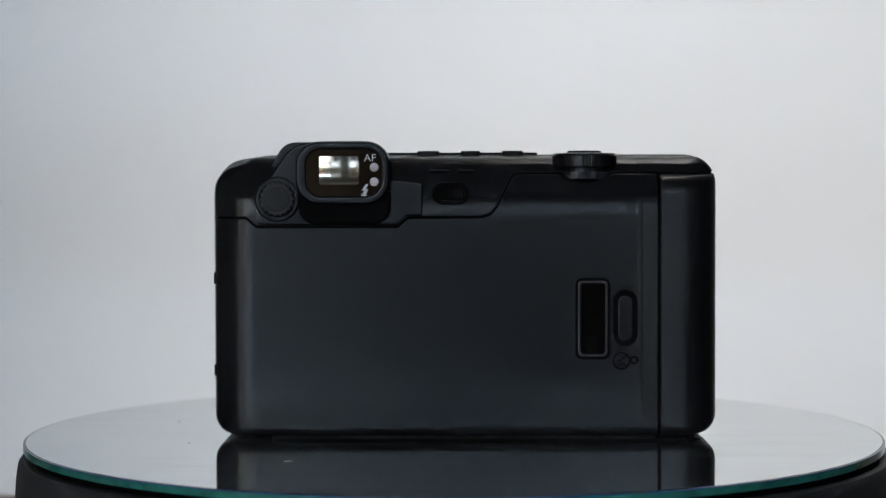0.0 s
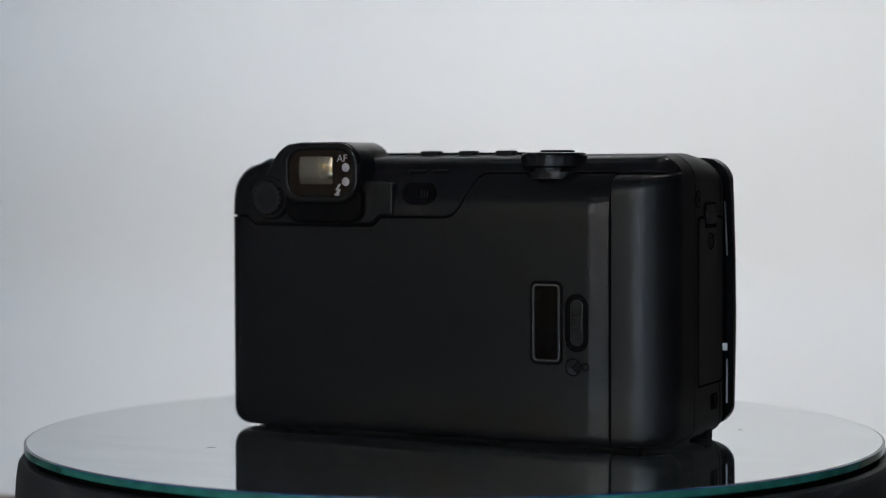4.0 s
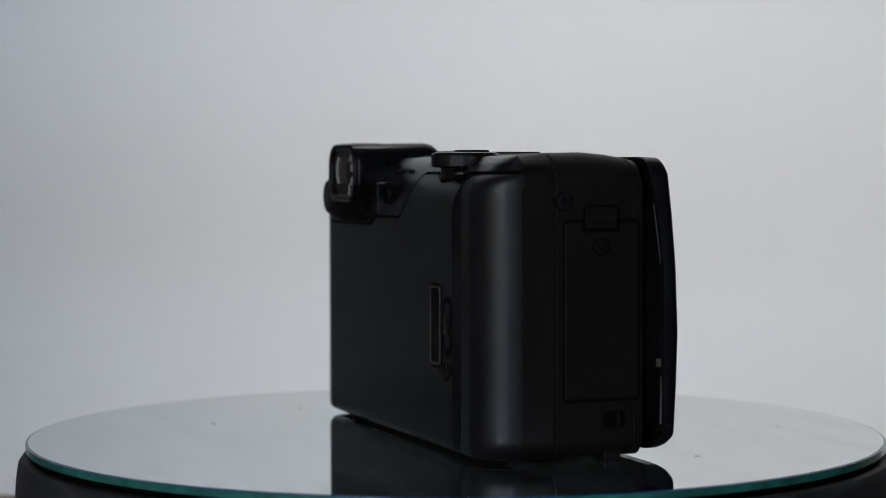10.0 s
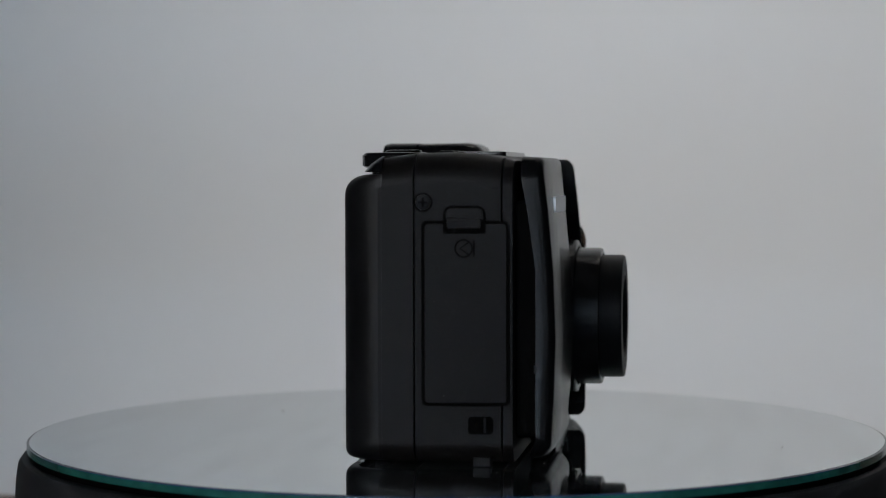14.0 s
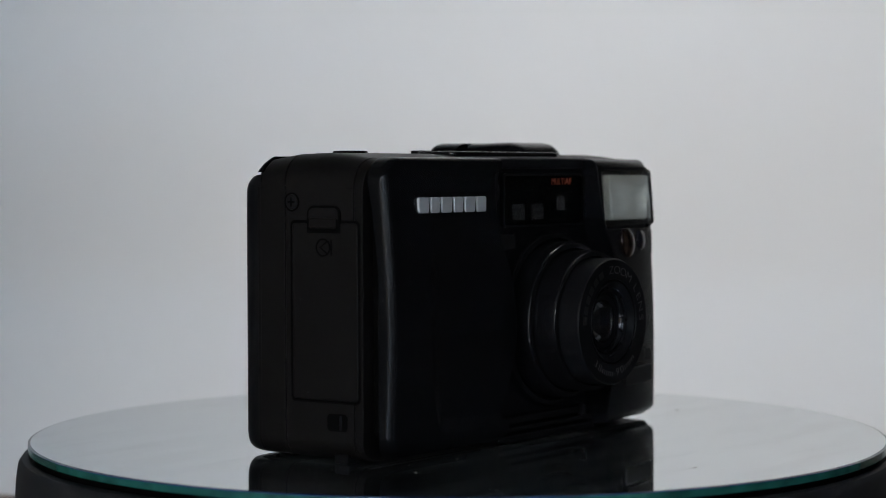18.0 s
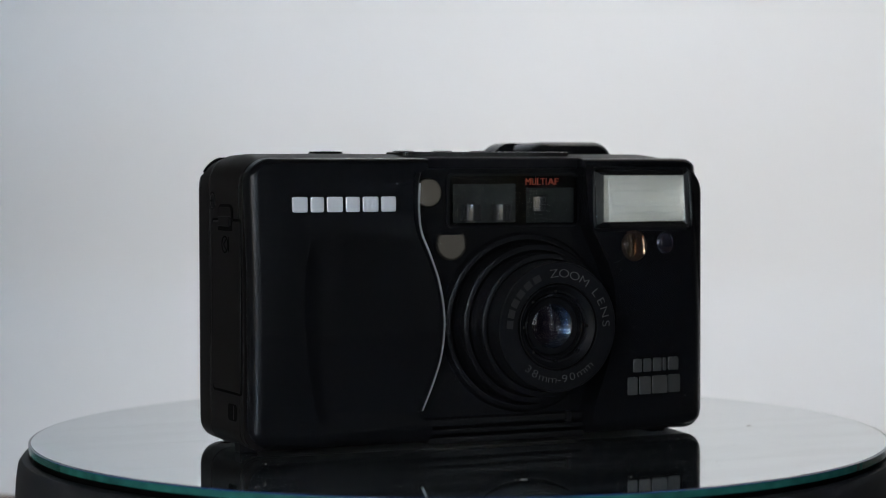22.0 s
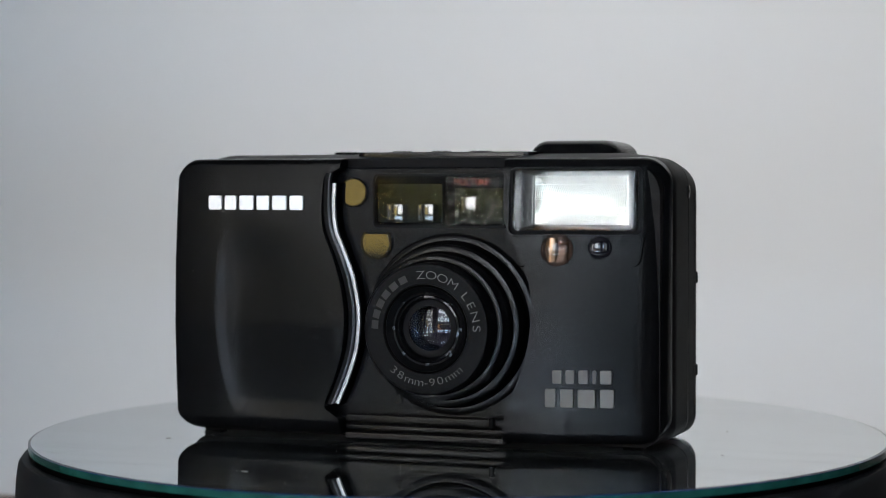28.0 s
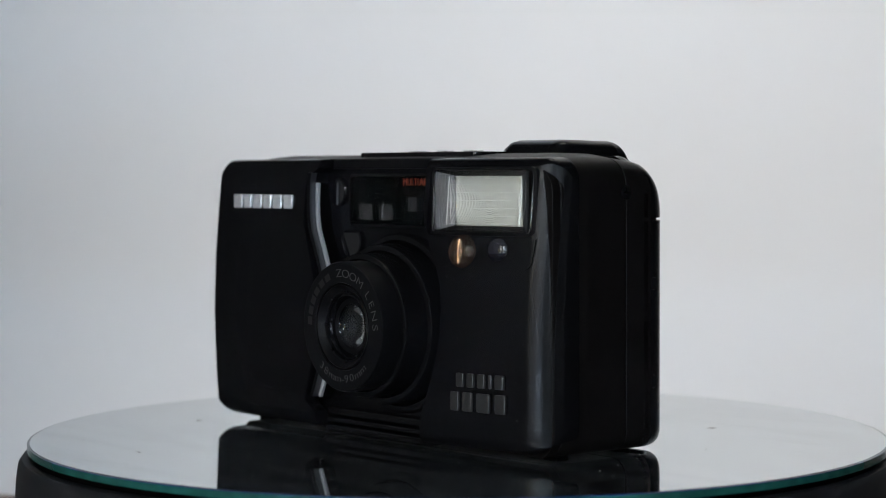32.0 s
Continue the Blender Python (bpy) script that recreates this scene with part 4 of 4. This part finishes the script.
for k, z in enumerate(np.arange(51.6, 62.0, 1.73)):
    ribs.append(sheet(-49.4, -28.2, z, z + 0.09, lambda x, q: flash_face(x, q) - 0.75, 16, 2, 0.2))
ribs.append(sheet(-49.75, -49.4, 51.3, 62.1, lambda x, q: flash_face(x, q) - 0.75, 3, 3, 0.25))
ribs.append(sheet(-28.1, -27.98, 51.3, 62.1, lambda x, q: flash_face(x, q) - 0.75, 3, 3, 0.25))
rib = part("flash_rib", merge(*ribs), RIB_WHITE, flash, "fine clear ribs inside the cover, whitened for their bright lines")
arcs = []
for r in np.arange(0.9, 15.0, 0.46):
    for s in (0, 1):
        line = [(-40.5 + r * math.cos(a), 56.7 + r * math.sin(a)) for a in [radians(d + 180 * s) for d in range(-90, 91, 6)] if abs(r * math.sin(a)) < 5.2 and -49.2 < -40.5 + r * math.cos(a) < -28.4]
        if len(line) > 2:
            ring = strip(line, 0.09, "y", 0.0, 0.06)
            for v in ring.verts:
                v.co.y += flash_face(v.co.x) - 1.0
            arcs.append(ring)
arc = part("flash_arc", merge(*arcs), RIB_WHITE, flash, "fine curved ribs of the cover")
for ob in (flash_lens, rib, arc):
    ob.visible_shadow = False


def dome(cx, cz, r, y, bulge, cut=None):
    prof = [(y - 0.8, r), (y, r)] + [(y + bulge * math.sin(a), r * math.cos(a)) for a in [math.pi / 2 * k / 9 for k in range(1, 10)]]
    prof[-1] = (y + bulge, 0.0)
    bm = lathe(prof, cx, cz, 48)
    if cut is not None:
        for v in bm.verts:
            v.co.z = min(v.co.z, cut)
    return bm


def on_panel(bm, cx, cz):
    """Let a round lamp made for a flat face follow the curved panel."""
    for v in bm.verts:
        v.co.y += panel_face(v.co.x, v.co.z) - panel_face(cx, cz)
    return bm


lamp = part("reducing_lamp", on_panel(dome(-34.2, 45.6, 3.7, panel_face(-34.2, 45.6) + 0.1, 1.6), -34.2, 45.6), CLEAR_PLASTIC, front_panel, "clear round lamp with a warm reflector")
lamp.visible_shadow = False
# flutes added to draw the lamp's bright vertical streaks
part("lamp_flutes", sheet(-36.7, -31.7, 43.1, 48.1, lambda x, z: panel_face(x, z) + 0.32 + 0.25 * math.cos(1.5 * (x + 33.2)) - 0.03 * (z - 45.6) ** 2, 40, 14, 0.1), AMBER_METAL, lamp, "amber metal, fluted to imitate bright streaks")
part("lamp_bowl", drape(circle(-34.2, 45.6, 3.55, 40), panel_face, 0.2, 0.4), LAMP_BOWL, lamp, "amber textured reflector")
part("timer_lamp", on_panel(dome(-43.6, 46.1, 2.7, panel_face(-43.6, 46.1) - 0.1, 1.1), -43.6, 46.1), DARK_GLASS, front_panel, "small dark round lamp")

# finder and focus window
part("window_frame", frame_ring(rrect(-21.6, 12.3, 50.2, 62.8, 1.4), rrect(-21.0, 11.7, 50.8, 62.2, 1.0), "y", 22.0, 22.95), MATT, compact)
panel = part("focus_window", prism(rrect(-21.0, 11.7, 50.8, 62.2, 1.0), "y", 22.3, 22.55), WINDOW_BLACK, compact, "glossy black finder and focus window")
# bent so that the camera sees one small lamp patch mirrored all over
part("finder_lens", sheet(-5.4, 11.2, 51.0, 60.8, lambda x, z: 22.62 + 0.00056 * (x - 17.0) ** 2 - 0.0016 * (z - 56.5) ** 2, 20, 20, 0.2), FINDER_GLASS, panel, "rectangular finder lens, bluish reflection put into its colour")
part("finder_frame", frame_ring(rrect(-5.9, 11.7, 50.8, 61.3, 0.6), rrect(-5.1, 10.9, 51.4, 60.4, 0.4), "y", 22.5, 22.95), WINDOW_BLACK, panel)
for cx in (6.2, -1.6):
    part("finder_element", sheet(cx - 2.6, cx + 2.6, 51.9, 55.6, lambda x, z, cx=cx: 23.02 - 0.02 * (x - cx) ** 2 - 0.02 * (z - 53.6) ** 2, 18, 18, 0.2), FINDER_MIRROR, panel)
part("focus_lens", sheet(-20.3, -8.0, 51.2, 59.4, lambda x, z: 22.6 + 0.00054 * ((x - 17.0) ** 2 - 625.0) - 0.002 * (z - 55.5) ** 2, 18, 18, 0.2), FINDER_GLASS, panel, "square focusing lens")
part("focus_element", sheet(-13.1, -9.8, 54.0, 57.3, lambda x, z: 22.95 - 0.006 * (x + 11.5) ** 2 - 0.006 * (z - 55.6) ** 2, 14, 14, 0.2), FINDER_MIRROR, panel)
part("lettering", placed(fitted(text_mesh("MULTI", 2, thin=0.02), 5.4, 1.55), on_front(-10.6, 22.68, 60.85)), PRINT_RED, panel, "thin red MULTI lettering")
part("lettering", merge(*[placed(fitted(text_mesh("AF", 2), 2.75, 1.5), on_front(-15.1 + k, 22.68, 60.85)) for k in (0, 0.14)]), PRINT_RED, panel, "red AF lettering")
part("panel_pane", prism(rrect(-21.0, 11.7, 50.8, 62.2, 1.0), "y", 23.05, 23.5, 0.1), PANE_GLASS, panel, "clear window pane")
sensor = part("light_sensor", lathe([(22.4, 3.5), (23.0, 3.5), (23.2, 3.3), (23.2, 2.6), (22.6, 2.3), (22.6, 1.7), (22.0, 1.5), (21.9, 0)], 17.1, 58.4, 48), GLOSS, compact, "small round light sensor")
part("sensor_pane", lathe([(23.0, 0), (23.0, 3.1), (23.3, 3.05), (23.3, 0)], 17.1, 58.4, 40), SENSOR_GLASS, sensor, "glossy round sensor window")
part("sensor_eye", dome(17.1, 58.4, 1.4, 22.2, 0.3), DARK_GLASS, sensor)
lamp_outline = [Vector((p.x, min(p.y, 48.7))) for p in circle(11.4, 46.6, 3.45, 48)]
focus_lamp = part("focus_lamp", prism(lamp_outline, "y", 22.35, 22.72), GAP, compact, "clear flat lens cut straight on top")
part("lamp_element", dome(11.4, 46.4, 2.2, 22.5, 0.5), DARK_GLASS, focus_lamp)
part("lamp_pane", prism(lamp_outline, "y", 23.05, 23.35, 0.08), SENSOR_GLASS, focus_lamp, "glossy lamp window")
rim = lathe([(22.3, 3.95), (23.3, 3.9), (23.3, 3.5), (22.4, 3.5)], 11.4, 46.6, 40)
for v in rim.verts:
    v.co.z = min(v.co.z, 49.1)
part("focus_lamp_rim", rim, GLOSS, compact)

# rails under the lens
for z0, z1, y in ((4.7, 6.5, 25.2), (2.9, 4.2, 25.6), (0.8, 2.4, 26.0)):
    part("rail", box(-21.6, 18.4, 20, y, z0, z1, 0.35, 3), LENS_PLASTIC, compact)
part("rail_stop", box(-18.4, -17.3, 24, 25.8, 4.3, 6.8, 0.15, 1), MATT, compact)

# zoom lens
LX, LZ = -7.4, 28.0
lens = part("lens_mount", lathe([(21.5, 21.0), (23.4, 21.0), (24.2, 20.5), (24.4, 19.9), (24.4, 19.4), (23.0, 19.2), (23.0, 17)], LX, LZ, 96), LENS_PLASTIC, compact, "zoom lens, partly extended")
part("outer_barrel", lathe([(22.5, 18.6), (28.6, 18.6), (29.2, 18.3), (29.4, 17.7), (29.4, 17.1), (28.2, 17.0), (28.2, 15)], LX, LZ, 96), LENS_PLASTIC, lens)
part("middle_barrel", lathe([(27.5, 16.6), (34.6, 16.6), (35.1, 16.4), (35.3, 15.9), (35.3, 15.3), (34.5, 15.2), (34.5, 13)], LX, LZ, 96), LENS_PLASTIC, lens)
part("front_barrel", lathe([(33.5, 14.9), (40.0, 14.9), (40.5, 14.6), (40.6, 14.2), (40.6, 10.1), (40.3, 9.95), (40.3, 9.6), (40.5, 9.4), (39.2, 8.2), (39.1, 7.8), (37.6, 7.5), (37.6, 5)], LX, LZ, 96), MATT, lens, "matt black front ring with grey lettering")
part("lens_ring", lathe([(37.4, 7.45), (38.8, 7.45), (38.9, 7.0), (38.3, 6.5), (37.6, 6.4), (37.4, 6.1), (36.4, 6.0), (36.2, 5.6), (34.6, 5.4), (34.4, 5.0), (32.0, 4.9)], LX, LZ, 72), GLOSS, lens)
part("front_element", lathe([(35.7, 0), (35.9, 2.2), (36.4, 4.2), (36.9, 5.6), (37.3, 5.9), (37.5, 5.5), (37.9, 4.2), (38.2, 2.2), (38.3, 0)], LX, LZ, 64), GLASS, lens, "clear front glass")
part("rear_element", lathe([(33.3, 5.3), (32.95, 4.3), (32.65, 3.2), (32.45, 2.1), (32.35, 1.0), (32.3, 0)], LX, LZ, 64), COATED_GLASS, lens, "blue-coated inner glass")
part("inner_element", lathe([(32.6, 3.6), (33.5, 3.1), (33.9, 1.9), (34.1, 0)], LX, LZ, 48), INNER_GLASS, lens, "small dark inner glass")
for y, r0, r1 in ((23.06, 18.55, 19.35), (28.26, 16.55, 17.1), (34.56, 14.85, 15.3), (40.36, 9.55, 9.95)):
    part("groove", lathe([(y - 0.1, r1), (y, r1), (y, r0), (y - 0.1, r0)], LX, LZ, 96), GAP, lens)
part("ring_notch", merge(*[placed(box(-0.35, 0.35, 38.8, 39.3, 7.7, 8.3), Matrix.Translation((LX, 0, LZ)) @ Matrix.Rotation(a, 4, "Y")) for a in [math.pi / 4 * k for k in range(8)]]), GLOSS, lens)


def ring_text(letters, radius, start, step, size, inside_up, y=40.62):
    """Letters round the lens; angles clockwise from the top as the reader sees it, in degrees."""
    out = bmesh.new()
    for k, ch in enumerate(letters):
        if ch == " ":
            continue
        a = radians(start + step[k] if isinstance(step, list) else start + step * k)
        g = text_mesh(ch, size, thin=0.045)
        bmesh.ops.scale(g, vec=(1.32, 1, 1), verts=g.verts)
        turn = -a if not inside_up else math.pi - a
        m = on_front(LX - radius * math.sin(a), y, LZ + radius * math.cos(a)) @ Matrix.Rotation(turn, 4, "Z")
        out = merge(out, placed(g, m))
    return out


part("lettering", ring_text("ZOOM LENS", 12.1, 0, [-5, 7, 20, 33, 40, 51.5, 63, 75.5, 88], 2.7, False), PRINT_DIM, lens, "grey ZOOM LENS lettering")
part("name_bar", merge(*[placed(box(-0.95, 0.95, -0.02, 0.03, -0.8, 0.8), Matrix.Translation((LX + 12.1 * math.sin(a), 40.6, LZ + 12.1 * math.cos(a))) @ Matrix.Rotation(a, 4, "Y")) for a in [radians(d) for d in (86, 74.5, 62.5, 51, 38.5, 26)]]), PRINT_FAINT, lens, "grey printed bars")
part("lettering", ring_text("38mm-90mm", 12.0, 219, [0, -9.5, -20.5, -32, -40, -47, -56.5, -67.5, -79], 2.5, True), PRINT_DIM, lens, "grey 38mm-90mm lettering")


def bars(widths, x_start, gap, height, face, z, raise_by, mat, name, parent, label):
    """A name drawn as a row of plain rounded bars, reading to -x on the front."""
    x = x_start
    for w in widths:
        y = max(face(x, z), face(x - w, z), face(x, z - height / 2), face(x - w, z - height / 2))
        part(name, prism(rrect(x - w, x, z - height / 2, z + height / 2, 0.4, 3), "y", y - 0.4, y + raise_by, 0.08, 1), mat, parent, label)
        x -= w + gap


bars([3.5, 3.1, 3.7, 3.3, 3.7, 3.5], 52.0, 0.75, 3.4, cover_face, 56.0, 0.25, PRINT_WHITE, "badge_bar", cover, "raised white badge bar")
bars([2.3, 2.1, 2.3, 0.9, 2.8], -33.3, 0.75, 3.1, panel_face, 17.1, 0.2, PRINT_GREY, "print_bar", front_panel, "grey printed bar")
bars([2.6, 3.1, 4.1, 3.3], -31.7, 0.8, 4.2, panel_face, 12.3, 0.2, PRINT_GREY, "print_bar", front_panel, "grey printed bar")


# dust on the body
specks = bmesh.new()
dice = random.Random(11)
for _ in range(60):
    side = dice.choice(("back", "cover", "panel", "top", "side"))
    q = dice.choice((0.05, 0.06, 0.07, 0.1))
    if side == "back":
        p = (dice.uniform(-48, 42), BACK - 0.01, dice.uniform(5, 50))
    elif side == "cover":
        x, z = dice.uniform(24, 56), dice.uniform(6, 62)
        p = (x, cover_face(x, z) + 0.01, z)
    elif side == "panel":
        x, z = dice.uniform(-51, -30), dice.uniform(6, 40)
        p = (x, panel_face(x, z) + 0.01, z)
    elif side == "side":
        y = dice.uniform(2, 18)
        p = (right_of(y) + 0.14, y, dice.uniform(15, 50))
    else:
        y = dice.uniform(1, 16)
        p = (dice.uniform(-15, 50), y, top_of(y) + 0.03)
    specks = merge(specks, box(p[0] - q, p[0] + q, p[1] - q, p[1] + q, p[2] - q * 0.7, p[2] + q * 0.7))
tagged(part("dust", specks, FINE_DUST, compact), "fine dust on the black plastic", kind="stuff")


# ---- what turns ----
def motions():
    rows = [(t, pose(0, 0, 0, 0, 0, a)) for t, a in TURN]
    walk(compact, rows)
    walk(mirror_disc, rows)


motions()
